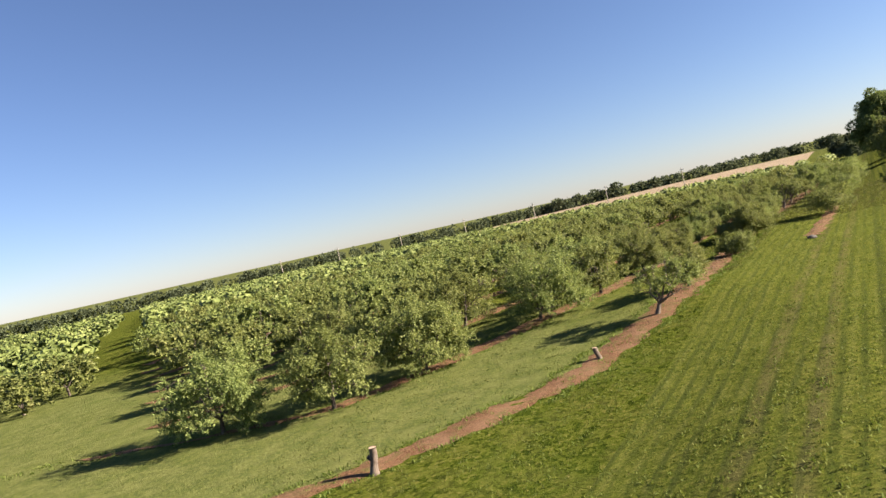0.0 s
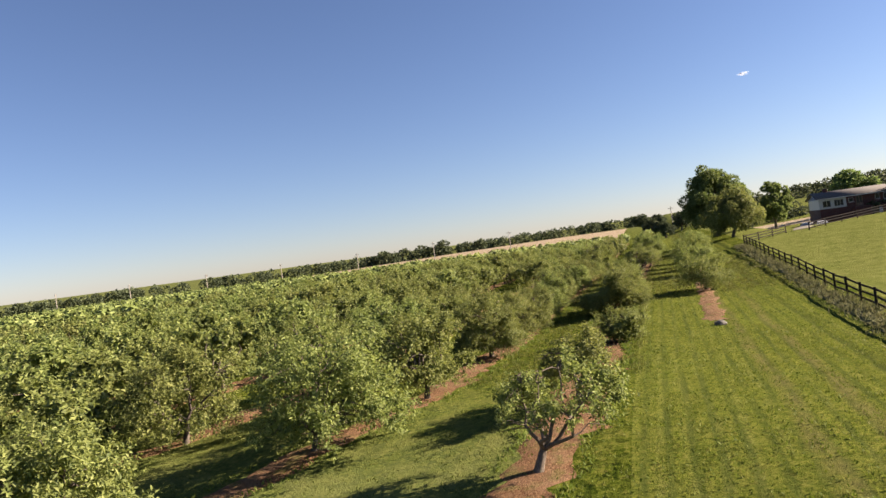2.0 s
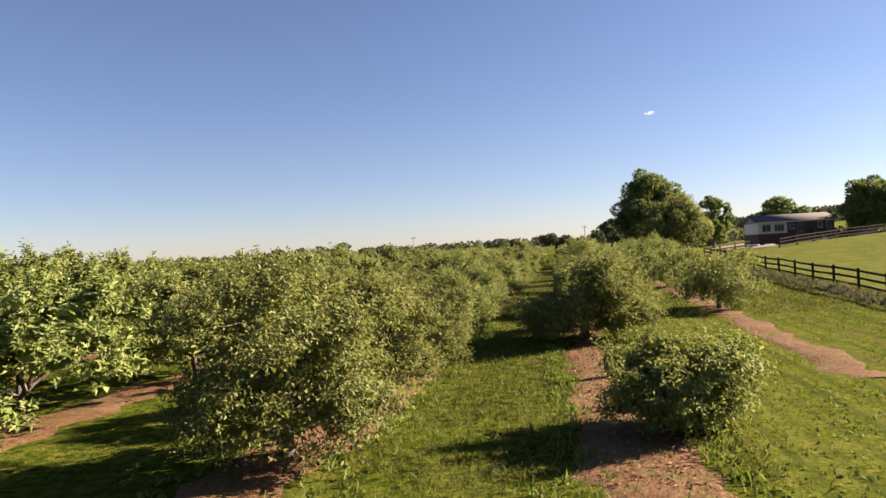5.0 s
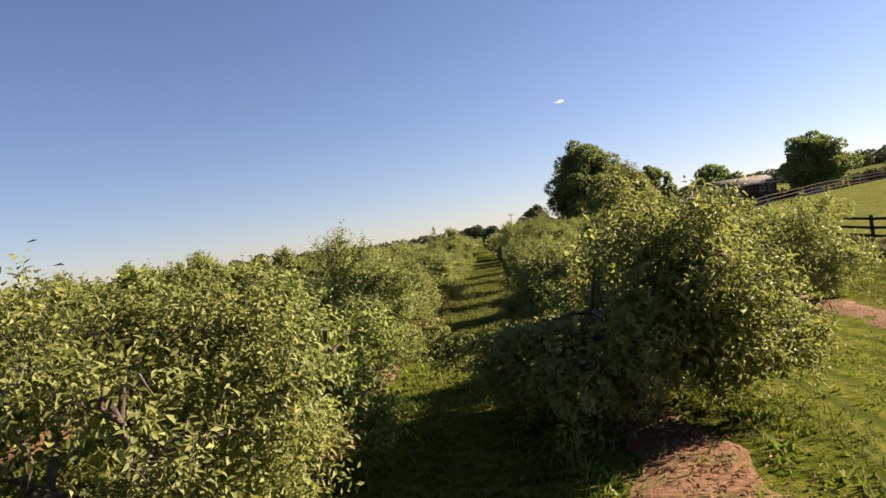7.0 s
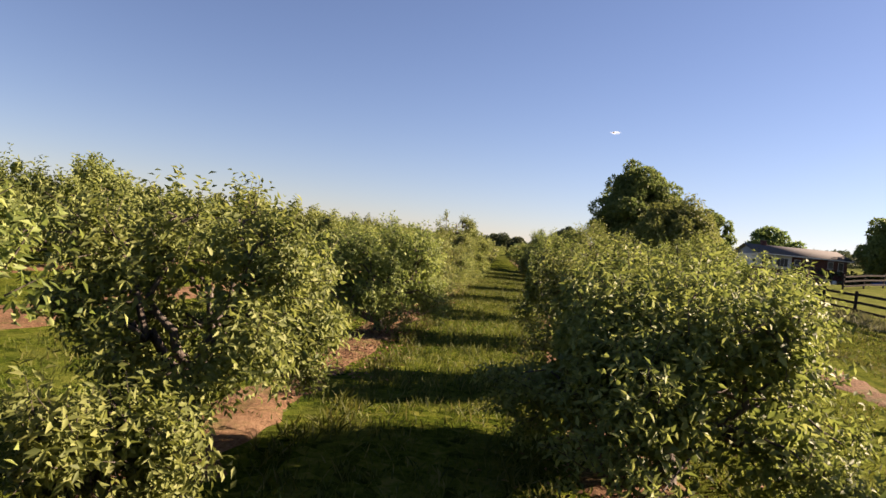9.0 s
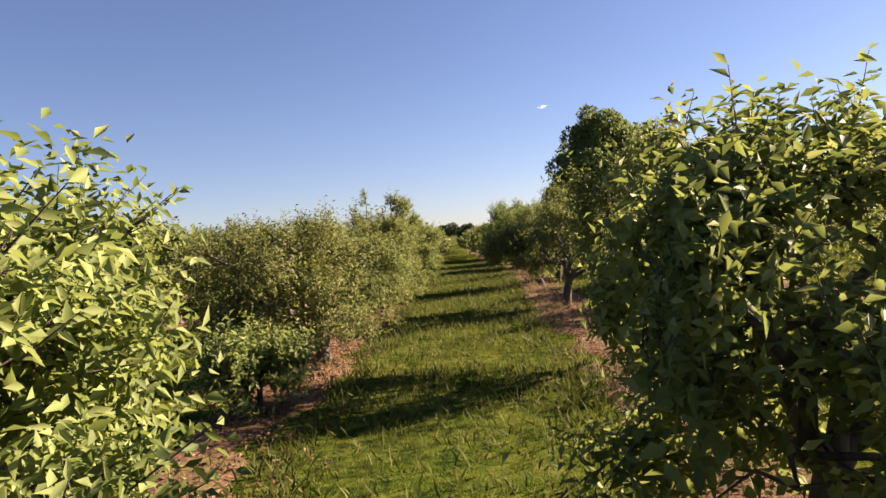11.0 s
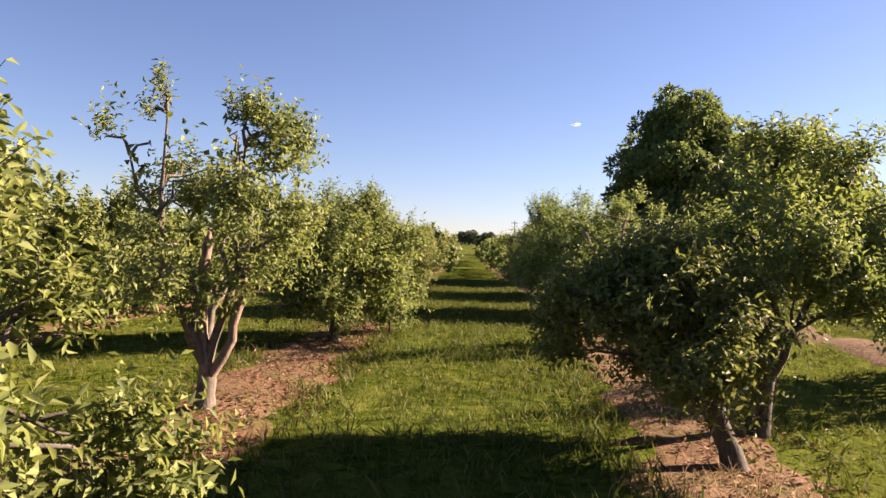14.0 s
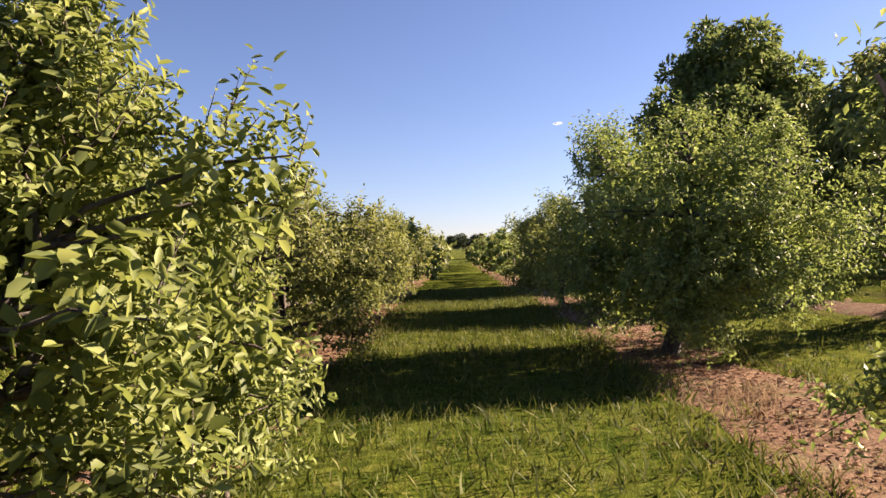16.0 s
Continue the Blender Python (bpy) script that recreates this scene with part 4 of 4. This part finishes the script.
# ---- fences ----
def fence(name, label, pts, spacing=3.0, height=1.02, rails=3):
    """A board fence: round posts and level boards from post to post, following the ground."""
    pts = np.asarray(pts, float)
    seg = np.linalg.norm(np.diff(pts, axis=0), axis=1)
    cum = np.concatenate([[0], np.cumsum(seg)])
    n = max(2, int(round(cum[-1] / spacing)) + 1)
    s = np.linspace(0, cum[-1], n)
    xs, ys = np.interp(s, cum, pts[:, 0]), np.interp(s, cum, pts[:, 1])
    zs = land(xs, ys)
    rng = np.random.default_rng(len(pts) * 7 + n)
    ob = thing(name, label, "fence", (xs[0], ys[0], zs[0]))
    post_me = box("post", (-0.055, -0.055, -0.3), (0.055, 0.055, height + 0.08), FENCE_WOOD, 0.015)
    for x, y, z in zip(xs, ys, zs):
        p = part("post", post_me, ob)
        p.matrix_basis = pose(x - xs[0], y - ys[0], z - zs[0], rng.normal() * 0.8, rng.normal() * 0.8, math.degrees(math.atan2(ys[-1] - ys[0], xs[-1] - xs[0])))
    board = box("rail", (0, -0.018, -0.055), (1.0, 0.018, 0.055), FENCE_WOOD, 0.008)
    for i in range(n - 1):
        a, b = Vector((xs[i], ys[i], zs[i])), Vector((xs[i + 1], ys[i + 1], zs[i + 1]))
        d = b - a
        for k in range(rails):
            up = height * (k + 0.9) / rails - 0.04 + rng.normal() * 0.012
            r = part("rail", board, ob)
            m = Matrix.Translation(a - Vector((xs[0], ys[0], zs[0])) + Vector((0, 0, up))) @ d.to_track_quat("X", "Z").to_matrix().to_4x4()
            m = m @ Matrix.Translation((0, -0.085 if rng.uniform() < 2 else 0, 0)) @ Matrix.Diagonal((d.length, 1, 1, 1))
            r.matrix_basis = m
    return ob


LINE_Y, LINE_X = [-15, 51, 66, 82, 98, 117.5], [-1.3, -0.5, 0.2, 0.8, 1.1, 1.6]      # the pasture fence
fence("board_fence", "dark three-board pasture fence beside weeds", list(zip(LINE_X, LINE_Y)))
fence("board_fence", "short dark three-board fence at the lane", [(1.6, 117.5), (7.7, 124.3)])
fence("board_fence", "dark three-board fence below the house", [(10.0, 121.7), (17.9, 128.1), (26.4, 134.0), (65.0, 154.3)])

# ---- weeds along the fence ----
def tufts(name, label, cat, xs, ys, blades, length, width, mat, seed, spread=0.12, up=1.0):
    """Blades of grass or weeds in tufts, each one a narrow bent leaf."""
    rng = np.random.default_rng(seed)
    n = len(xs) * blades
    at = np.stack([np.repeat(xs, blades) + rng.normal(size=n) * spread, np.repeat(ys, blades) + rng.normal(size=n) * spread, np.zeros(n)], 1)
    at[:, 2] = land(at[:, 0], at[:, 1]) - 0.01
    ax = unit(rng.normal(size=(n, 3)) * np.array([0.5, 0.5, 0.1]) + np.array([0, 0, up]))
    ln = length * np.repeat(rng.uniform(0.5, 1.2, len(xs)), blades) * rng.uniform(0.6, 1.2, n)
    side = unit(np.cross(ax, unit(rng.normal(size=(n, 3)))))
    bend = unit(rng.normal(size=(n, 3)) * np.array([1, 1, 0.0])) * (ln * 0.3)[:, None]
    w = (width * rng.uniform(0.7, 1.3, n))[:, None] * 0.5
    mid = at + ax * (ln * 0.5)[:, None]
    tip = at + ax * (ln * 0.95)[:, None] + bend
    v = np.stack([at - side * w * 0.6, at + side * w * 0.6, mid + bend * 0.25 + side * w, tip, mid + bend * 0.25 - side * w], 1).reshape(-1, 3)
    b = np.arange(n)[:, None] * 5
    f = np.concatenate([b + np.array([[0, 1, 2]]), b + np.array([[0, 2, 4]]), b + np.array([[4, 2, 3]])], 1).reshape(-1, 3)
    return tagged(new(name, mesh_of(name, v, f, mat)), label, cat, kind="stuff")


rng = np.random.default_rng(21)
n = 1900
wy = rng.uniform(-12, 117, n)
wx = np.interp(wy, LINE_Y, LINE_X) - 0.6 + rng.normal(size=n) * 0.42
tufts("fence_weeds", "tall dull brownish weeds along the fence", "weeds", wx, wy, 10, 0.38, 0.035, WEED_LEAF, 22, 0.16, 1.2)
strip("weed_strip", lambda y: np.interp(y, LINE_Y, LINE_X) - 0.7, -15, 117, 0.6, soil_material("weedy_soil", (0.05, 0.052, 0.024), (0.095, 0.095, 0.045), (0.15, 0.14, 0.07), (0.085, 0.105, 0.038)), "dark weedy ground under the fence", 77)

# ---- grass blades ----
def off_strip(x, y):
    keep = np.ones(len(x), bool)
    for k in (2, 1, 0, -1):
        d = np.abs(x - row_x(y, k) - 0.1)
        on = (y > 62) & (y < 147) if k == 2 else np.ones(len(x), bool)
        keep &= ~((d < 0.95 + 0.35 * np.sin(y * 1.7 + k) * np.sin(x * 3.1)) & on) | (rng.uniform(size=len(x)) < 0.04)
    return keep


def lawn(x0, x1, y0, y1, count, blades, length, width, seed):
    x, y = rng.uniform(x0, x1, count), rng.uniform(y0, y1, count)
    ok = off_strip(x, y)
    tufts("grass", "uneven uncut green grass", "grass", x[ok], y[ok], blades, length, width, GRASS_BLADE, seed)


lawn(-17.2, -10.6, 82.5, 152.5, 10800, 6, 0.2, 0.016, 31)
lawn(-17.5, -10.6, 50, 82.5, 5000, 5, 0.17, 0.018, 32)
lawn(-10.6, -2.0, 105, 152.5, 4500, 6, 0.17, 0.02, 33)
lawn(-10.6, -0.5, 75, 105, 4500, 5, 0.14, 0.028, 34)
lawn(-22.0, -17.2, 77.5, 140, 3250, 6, 0.17, 0.018, 35)
lawn(-26.0, -12.0, 2.5, 52.5, 3250, 5, 0.12, 0.022, 36)


CLOVER = leaf_material("clover", (0.054, 0.083, 0.015), (0.085, 0.118, 0.023), (0.119, 0.146, 0.032), (0.169, 0.173, 0.054), 0.3, 0.65)


def drilled(count, seed):
    """Broad clover and weeds of the meadow, standing in the mower's lines."""
    y = rng.uniform(5, 80, count)
    c = np.round(rng.uniform(-14, -0.6, count) / 0.6) * 0.6 + rng.normal(size=count) * 0.13
    x = c + 0.015 * (y - 53.75)
    ok = off_strip(x, y) & (x < -1.4 + 0.015 * (y - 53.75)) & (x > row_x(y, 1) + 1.0)
    tufts("grass", "clover and coarse grass in mown lines", "grass", x[ok], y[ok], 4, 0.085, 0.04, CLOVER, seed)


drilled(11800, 37)


def fringe(k, y0, y1, count, length, width, mat, seed):
    """Grass that hangs over both edges of a soil strip, and weeds that stray onto it."""
    y = rng.uniform(y0, y1, count)
    side = rng.choice([-1.0, 1.0], count)
    x = row_x(y, k) - 0.05 + side * ((1.05 if k == 0 else 1.12) + rng.normal(size=count) * 0.13 + 0.16 * np.sin(y * 2.3 + k))
    stray = rng.uniform(size=count) < 0.1
    x = np.where(stray, row_x(y, k) + rng.uniform(-0.9, 0.9, count), x)
    tufts("grass", "uncut grass along the edge of the bare soil", "grass", x, y, 5, length, width, mat, seed, 0.09)


fringe(1, 10, 77.5, 1875, 0.17, 0.035, CLOVER, 51)
fringe(1, 77.5, 145, 1875, 0.24, 0.02, GRASS_BLADE, 52)
fringe(0, 17.5, 77.5, 1000, 0.18, 0.035, CLOVER, 53)
fringe(0, 77.5, 140, 1875, 0.22, 0.02, GRASS_BLADE, 54)


STRAW = leaf_material("dry_straw", (0.12, 0.085, 0.045), (0.2, 0.15, 0.085), (0.28, 0.22, 0.13), (0.36, 0.29, 0.18), 0.25, 0.8, 0.05)
sy = np.concatenate([c + rng.normal(size=26) * 0.35 for c in (94.6, 95.4, 101.6, 103.6, 105.8, 109.2, 110.6, 119.8, 121.0, 124.5)])
sx = row_x(sy, 1) - 0.3 + rng.normal(size=len(sy)) * 0.4
tufts("dry_grass", "bleached dry grass tufts on the bare soil", "grass", sx, sy, 12, 0.24, 0.012, STRAW, 58, 0.1)

# ---- litter on the bare soil ----
DRY_LITTER = leaf_material("dry_litter", (0.07, 0.035, 0.02), (0.15, 0.085, 0.05), (0.26, 0.17, 0.105), (0.36, 0.27, 0.18), 0.1, 0.85, 0.05)


def litter(k, y0, y1, count, seed):
    """Chips, dry leaves and bits of twig on the soil of a row."""
    rng = np.random.default_rng(seed)
    y = rng.uniform(y0, y1, count)
    x = row_x(y, k) + 0.1 + rng.normal(size=count) * 0.55
    at = np.stack([x, y, land(x, y) + 0.045 + rng.uniform(0, 0.02, count)], 1)
    ax = unit(rng.normal(size=(count, 3)) * np.array([1, 1, 0.28]))
    v, f = leaves(rng, at, ax, 0.085, 0.035, 0.3)
    tagged(new("leaf_litter", mesh_of("leaf_litter", v, f, DRY_LITTER)), "dry brown chips and leaves on bare soil", "litter", kind="stuff")


litter(1, 82.5, 142.5, 8750, 91)
litter(0, 82.5, 140, 7500, 92)
litter(1, 55, 82.5, 2750, 93)

# ---- stumps, stone, dead wood ----
def stump(at, height, radius, seed, side=True, label="sawn-off grey tree stump with a pale cut top"):
    rng = np.random.default_rng(seed)
    ob = thing("tree_stump", label, "stump", (*at, float(land(*at))), rng.uniform(0, 360), "sawn tree stumps")
    s = np.linspace(0, 1, 7)
    pts = np.stack([0.06 * np.sin(s * 3 + seed), 0.05 * np.sin(s * 4 + seed * 2), -0.1 + s * (height + 0.1)], 1)
    v, f = tubes([(pts, radius * np.array([1.55, 1.15, 1.0, 0.95, 1.0, 0.92, 0.9]))], 10)
    part("trunk", mesh_of("trunk", v, f, PALE_BARK, True), ob, "rough grey bark")
    bm = bmesh.new()
    bmesh.ops.create_circle(bm, cap_ends=True, radius=radius * 0.9, segments=10, matrix=Matrix.Translation(Vector(pts[-1]) + Vector((0, 0, 0.004))))
    part("cut_top", bm_mesh("cut_top", bm, CUT_WOOD), ob, "pale sawn wood")
    if side:
        a = Vector((0, 0, height * 0.55))
        tip = a + Vector((0.2, 0.05, 0.12))
        v, f = tubes([(np.array([a, (a + tip) / 2 + Vector((0, 0, -0.01)), tip]), radius * np.array([0.6, 0.55, 0.5]))], 8)
        part("limb_stub", mesh_of("limb_stub", v, f, APPLE_BARK, True), ob)
        bm = bmesh.new()
        bmesh.ops.create_circle(bm, cap_ends=True, radius=radius * 0.5, segments=8, matrix=Matrix.Translation(tip) @ (tip - a).to_track_quat("Z", "Y").to_matrix().to_4x4() @ Matrix.Translation((0, 0, 0.004)))
        part("cut_end", bm_mesh("cut_end", bm, CUT_WOOD), ob, "pale sawn wood")
    return ob


stump((-19.4, 24.1), 0.95, 0.15, 1)
stump((-14.65, 34.9), 0.55, 0.12, 2)
stump((-12.42, 62.7), 0.75, 0.1, 3)
stump((-6.6, 83.6), 0.9, 0.12, 4, False)
stump((-20.2, 97.2), 0.6, 0.1, 5, False)


def stone_mesh(seed, size):
    bm = bmesh.new()
    bmesh.ops.create_icosphere(bm, subdivisions=2, radius=1.0)
    for v in bm.verts:
        v.co *= 1 + 0.3 * noise.noise(v.co * 1.3 + Vector((seed, 0, 0)))
        v.co = Vector((v.co.x * size[0], v.co.y * size[1], v.co.z * size[2]))
    return bm_mesh("stone", bm, ROCK)


stone = new("stone", stone_mesh(3, (0.33, 0.26, 0.2)))
stone.matrix_basis = pose(-7.0, 60.3, 0.08, 0, 0, 30)
tagged(stone, "dark grey field stone lying in mown grass", "stone")


# ---- house ----
def gable_roof(name, x0, x1, y0, y1, eave, ridge, thick, mat):
    """A ridge roof along x with overhangs, its slopes of real thickness."""
    ym = (y0 + y1) / 2
    prof = [(y0, eave), (ym, ridge), (y1, eave), (y1, eave + thick), (ym, ridge + thick), (y0, eave + thick)]
    v = [(x, y, z) for x in (x0, x1) for y, z in prof]
    f = [(0, 1, 7, 6), (1, 2, 8, 7), (2, 3, 9, 8), (3, 4, 10, 9), (4, 5, 11, 10), (5, 0, 6, 11)]
    caps = [(0, 5, 4, 1), (1, 4, 3, 2), (6, 7, 10, 11), (7, 8, 9, 10)]
    return mesh_of(name, v, f + caps, mat)


def window(parent, x, y, z, w, h, panes=1):
    """A framed window on a wall that faces -y: white frame, dark panes, a sill."""
    fr = part("window", box("window", (x - w / 2 - 0.03, y - 0.05, z - 0.03), (x + w / 2 + 0.03, y + 0.02, z + h + 0.03), WHITE_PAINT, 0.01), parent, "white framed window")
    step = w / panes
    for i in range(panes):
        part("pane", box("pane", (x - w / 2 + i * step + 0.03, y - 0.062, z + 0.03), (x - w / 2 + (i + 1) * step - 0.03, y - 0.053, z + h - 0.03), GLASS, 0), fr)
    part("sill", box("sill", (x - w / 2 - 0.14, y - 0.13, z - 0.16), (x + w / 2 + 0.14, y - 0.052, z - 0.095), WHITE_PAINT, 0.01), fr)


DOOR_WOOD = plain("brown_door", (0.16, 0.10, 0.07), 0.6, vary=0.2)


def house():
    hx, hy, hz = 22.5, 172.0, 2.6
    ob = thing("house", "long low red brick house with a grey shingle roof", "house", (hx, hy, hz))
    L, D, W = 12.3, 9.0, 3.1
    part("wall", box("wall", (0, 0, -1.5), (L, D, W), BRICK, 0.01), ob, "red brick wall")
    part("siding", box("siding", (-0.02, -0.02, 1.15), (4.7, D - 0.5, W - 0.004), WHITE_PAINT, 0.01), ob, "white painted upper wall")
    v = [(-0.01, 0, W), (-0.01, D, W), (-0.01, D / 2, W + 1.2), (0.2, 0, W), (0.2, D, W), (0.2, D / 2, W + 1.2)]
    part("gable", mesh_of("gable", v, [(0, 2, 1), (3, 4, 5), (0, 3, 5), (0, 5, 2), (1, 2, 5), (1, 5, 4)], WHITE_PAINT), ob, "white gable end")
    part("roof", gable_roof("roof", -0.5, L + 0.5, -0.7, D + 0.7, W - 0.05, W + 1.3, 0.14, ROOFING), ob, "weathered grey shingles")
    part("fascia", box("fascia", (-0.52, -0.75, W - 0.1), (L + 0.52, -0.705, W + 0.05), WHITE_PAINT, 0.01), ob, "white eaves board")
    chim = part("chimney", box("chimney", (1.9, D / 2 - 0.35, W + 0.8), (2.6, D / 2 + 0.35, W + 2.0), BRICK, 0.02), ob, "short brick chimney")
    part("cap", box("cap", (1.84, D / 2 - 0.41, W + 2.005), (2.66, D / 2 + 0.41, W + 2.1), GRAVEL, 0.01), chim)
    window(ob, 1.3, -0.02, 1.5, 1.4, 1.2, 2)
    window(ob, 3.4, -0.02, 1.5, 1.6, 1.2, 3)
    window(ob, 5.5, 0, 1.95, 0.75, 0.7, 1)
    window(ob, 10.0, 0, 1.9, 0.7, 0.9, 1)
    window(ob, 11.4, 0, 1.7, 0.7, 1.1, 1)
    door = part("door", box("door", (6.3, -0.06, 0.95), (7.5, 0.02, 3.05), DOOR_WOOD, 0.02), ob, "brown front door with dark glass")
    part("pane", box("pane", (6.45, -0.075, 1.6), (6.85, -0.063, 2.9), GLASS, 0), door)
    part("pane", box("pane", (6.95, -0.075, 1.6), (7.35, -0.063, 2.9), GLASS, 0), door)
    porch = part("porch", box("porch", (5.6, -1.6, -1.2), (8.4, -0.02, 0.9), BRICK, 0.02), ob, "brick front porch")
    for i in range(4):
        part("step", box("step", (8.405 + i * 0.3, -1.5, -1.2), (8.7 + i * 0.3, -0.3, 0.72 - i * 0.19), GRAVEL, 0.01), porch)
    for i in range(7):
        part("baluster", box("baluster", (5.65 + i * 0.42, -1.57, 0.905), (5.69 + i * 0.42, -1.53, 1.7), FENCE_WOOD, 0), porch)
    part("rail", box("rail", (5.6, -1.585, 1.705), (8.25, -1.515, 1.76), FENCE_WOOD, 0.01), porch)
    return ob


house()
barrel = thing("white_barrel", "white drum standing before the house", "barrel", (32.3, 170.0, float(land(32.3, 170.0))))
bm = bmesh.new()
bmesh.ops.create_cone(bm, cap_ends=True, segments=16, radius1=0.3, radius2=0.3, depth=0.95, matrix=Matrix.Translation((0, 0, 0.47)))
bmesh.ops.bevel(bm, geom=[e for e in bm.edges if abs(e.verts[0].co.z - e.verts[1].co.z) < 0.01], offset=0.03, segments=2, affect="EDGES")
part("drum", bm_mesh("drum", bm, WHITE_PAINT), barrel)
part("lid", box("lid", (-0.2, -0.2, 0.951), (0.2, 0.2, 0.99), WHITE_PAINT, 0.02), barrel)


def car(at, turn, paint, label, tall=1.5):
    """A parked car: shaped body, glazed cabin, four wheels, lamps."""
    ob = thing("car", label, "car", (*at, float(land(*at)) + 0.02), turn, "parked cars")
    side = [(-2.2, 0.32), (-2.25, 0.75), (-2.05, 0.95), (-1.0, 1.0), (0.9, 1.0), (2.0, 0.86), (2.22, 0.65), (2.2, 0.32)]
    cab = [(-1.75, 0.98), (-1.35, tall - 0.06), (-0.3, tall), (0.35, tall - 0.04), (1.05, 0.99)]

    def prism(name, prof, half, mat, taper=1.0):
        bm = bmesh.new()
        left = [bm.verts.new((x, -half * (taper if z > 1.2 else 1), z)) for x, z in prof]
        right = [bm.verts.new((x, half * (taper if z > 1.2 else 1), z)) for x, z in prof]
        bm.faces.new(left)
        bm.faces.new(right[::-1])
        for i in range(len(prof)):
            j = (i + 1) % len(prof)
            bm.faces.new((left[j], left[i], right[i], right[j]))
        bmesh.ops.recalc_face_normals(bm, faces=bm.faces[:])
        bmesh.ops.bevel(bm, geom=bm.edges[:], offset=0.05, segments=2, affect="EDGES")
        return bm_mesh(name, bm, mat)

    part("body", prism("body", side, 0.88, paint), ob)
    part("cabin", prism("cabin", cab, 0.8, paint, 0.82), ob)
    part("windscreen", box("windscreen", (0.4, -0.6, 1.06), (0.98, 0.6, 1.1), GLASS, 0.0), ob)
    for s in (-1, 1):
        part("side_window", box("side_window", (-1.3, s * 0.79 - 0.015, 1.05), (0.5, s * 0.79 + 0.015, tall - 0.16), GLASS, 0.005), ob, "dark side windows")
        part("headlight", box("headlight", (2.12, s * 0.62 - 0.16, 0.62), (2.24, s * 0.62 + 0.16, 0.76), GLASS, 0.02), ob)
        for x in (-1.35, 1.35):
            bm = bmesh.new()
            bmesh.ops.create_cone(bm, cap_ends=True, segments=18, radius1=0.32, radius2=0.32, depth=0.2, matrix=Matrix.Translation((x, s * 0.82, 0.32)) @ pose(0, 0, 0, 90))
            w = part("wheel", bm_mesh("wheel", bm, TYRE), ob)
            bm = bmesh.new()
            bmesh.ops.create_cone(bm, cap_ends=True, segments=14, radius1=0.19, radius2=0.17, depth=0.03, matrix=Matrix.Translation((x, s * 0.93, 0.32)) @ pose(0, 0, 0, 90))
            part("rim", bm_mesh("rim", bm, METAL), w)
    return ob


car((15.4, 150.0), 245, SILVER_CAR, "silver estate car parked on the drive by the house", 1.55)
car((18.1, 151.5), 262, WHITE_CAR, "white car parked on the drive by the house", 1.45)
car((36.0, 163.5), 200, BLUE_CAR, "dark blue car parked in the yard beside the house", 1.45)
strip("driveway", lambda y: 9.5 + (y - 125) * 0.27, 126, 166, 1.4, GRAVEL, "pale gravel drive to the house", 91, 0.05, 0.6, 7, "structure", "drive")

# ---- far field, poles, road ----
def field(name, label, poly_x, poly_y, mat, lift):
    mx, my = np.meshgrid(poly_x, poly_y)
    edge = 6 * np.sin(mx * 0.05) + 3 * np.sin(mx * 0.17)
    my = my + edge
    v = np.stack([mx, my, land(mx, my) + lift], -1).reshape(-1, 3)
    i, j = np.meshgrid(np.arange(len(poly_y) - 1), np.arange(len(poly_x) - 1), indexing="ij")
    q = i * len(poly_x) + j
    ob = new(name, mesh_of(name, v, np.stack([q, q + 1, q + 1 + len(poly_x), q + len(poly_x)], -1).reshape(-1, 4), mat, True))
    return tagged(ob, label, "field", kind="structure")


field("ripe_field", "ripe tan grain field on a low hill beyond the orchard", np.arange(-200, -18, 4.0), np.arange(295, 431, 5.0), WHEAT, 0.35)
field("mown_field", "dry tan field beside the house", np.arange(8, 60, 4.0), np.arange(188, 220, 4.0), WHEAT, 0.1)


def pole(x, y, h=9.5):
    ob = thing("utility_pole", "weathered wooden utility pole with a crossarm", "pole", (x, y, float(land(x, y))), -20, "utility poles")
    v, f = tubes([(np.array([[0, 0, -0.5], [0, 0, h * 0.5], [0, 0, h]]), np.array([0.19, 0.16, 0.13]))], 8)
    part("post", mesh_of("post", v, f, POLE_WOOD, True), ob)
    arm = part("crossarm", box("crossarm", (-1.1, -0.06, h - 0.75), (1.1, 0.06, h - 0.6), POLE_WOOD, 0.01), ob)
    for dx in (-1.0, -0.4, 0.4, 1.0):
        part("insulator", box("insulator", (dx - 0.05, -0.05, h - 0.598), (dx + 0.05, 0.05, h - 0.42), METAL, 0.02), arm)
    return ob


for x, y in [(-62, 290), (-96, 297), (-128, 290), (-160, 282), (-188, 269), (-215, 255), (-242, 244), (0, 307)]:
    pole(x, y)

# ---- cloud ----
def cloud(at, size, seed, label):
    rng = np.random.default_rng(seed)
    bm = bmesh.new()
    for i in range(9):
        c = rng.normal(size=3) * np.array([0.26, 0.1, 0.05]) * size
        r = size * rng.uniform(0.08, 0.2)
        bmesh.ops.create_icosphere(bm, subdivisions=3, radius=1.0, matrix=Matrix.Translation(c) @ Matrix.Diagonal((r * 1.7, r, r * 0.42, 1)))
    ob = new("cloud", bm_mesh("cloud", bm, CLOUD))
    ob.matrix_basis = pose(*at, 0, 0, -10)
    return tagged(ob, label, "cloud")


cloud((645, 4452, 815), 85, 81, "small thin white cloud in clear sky")
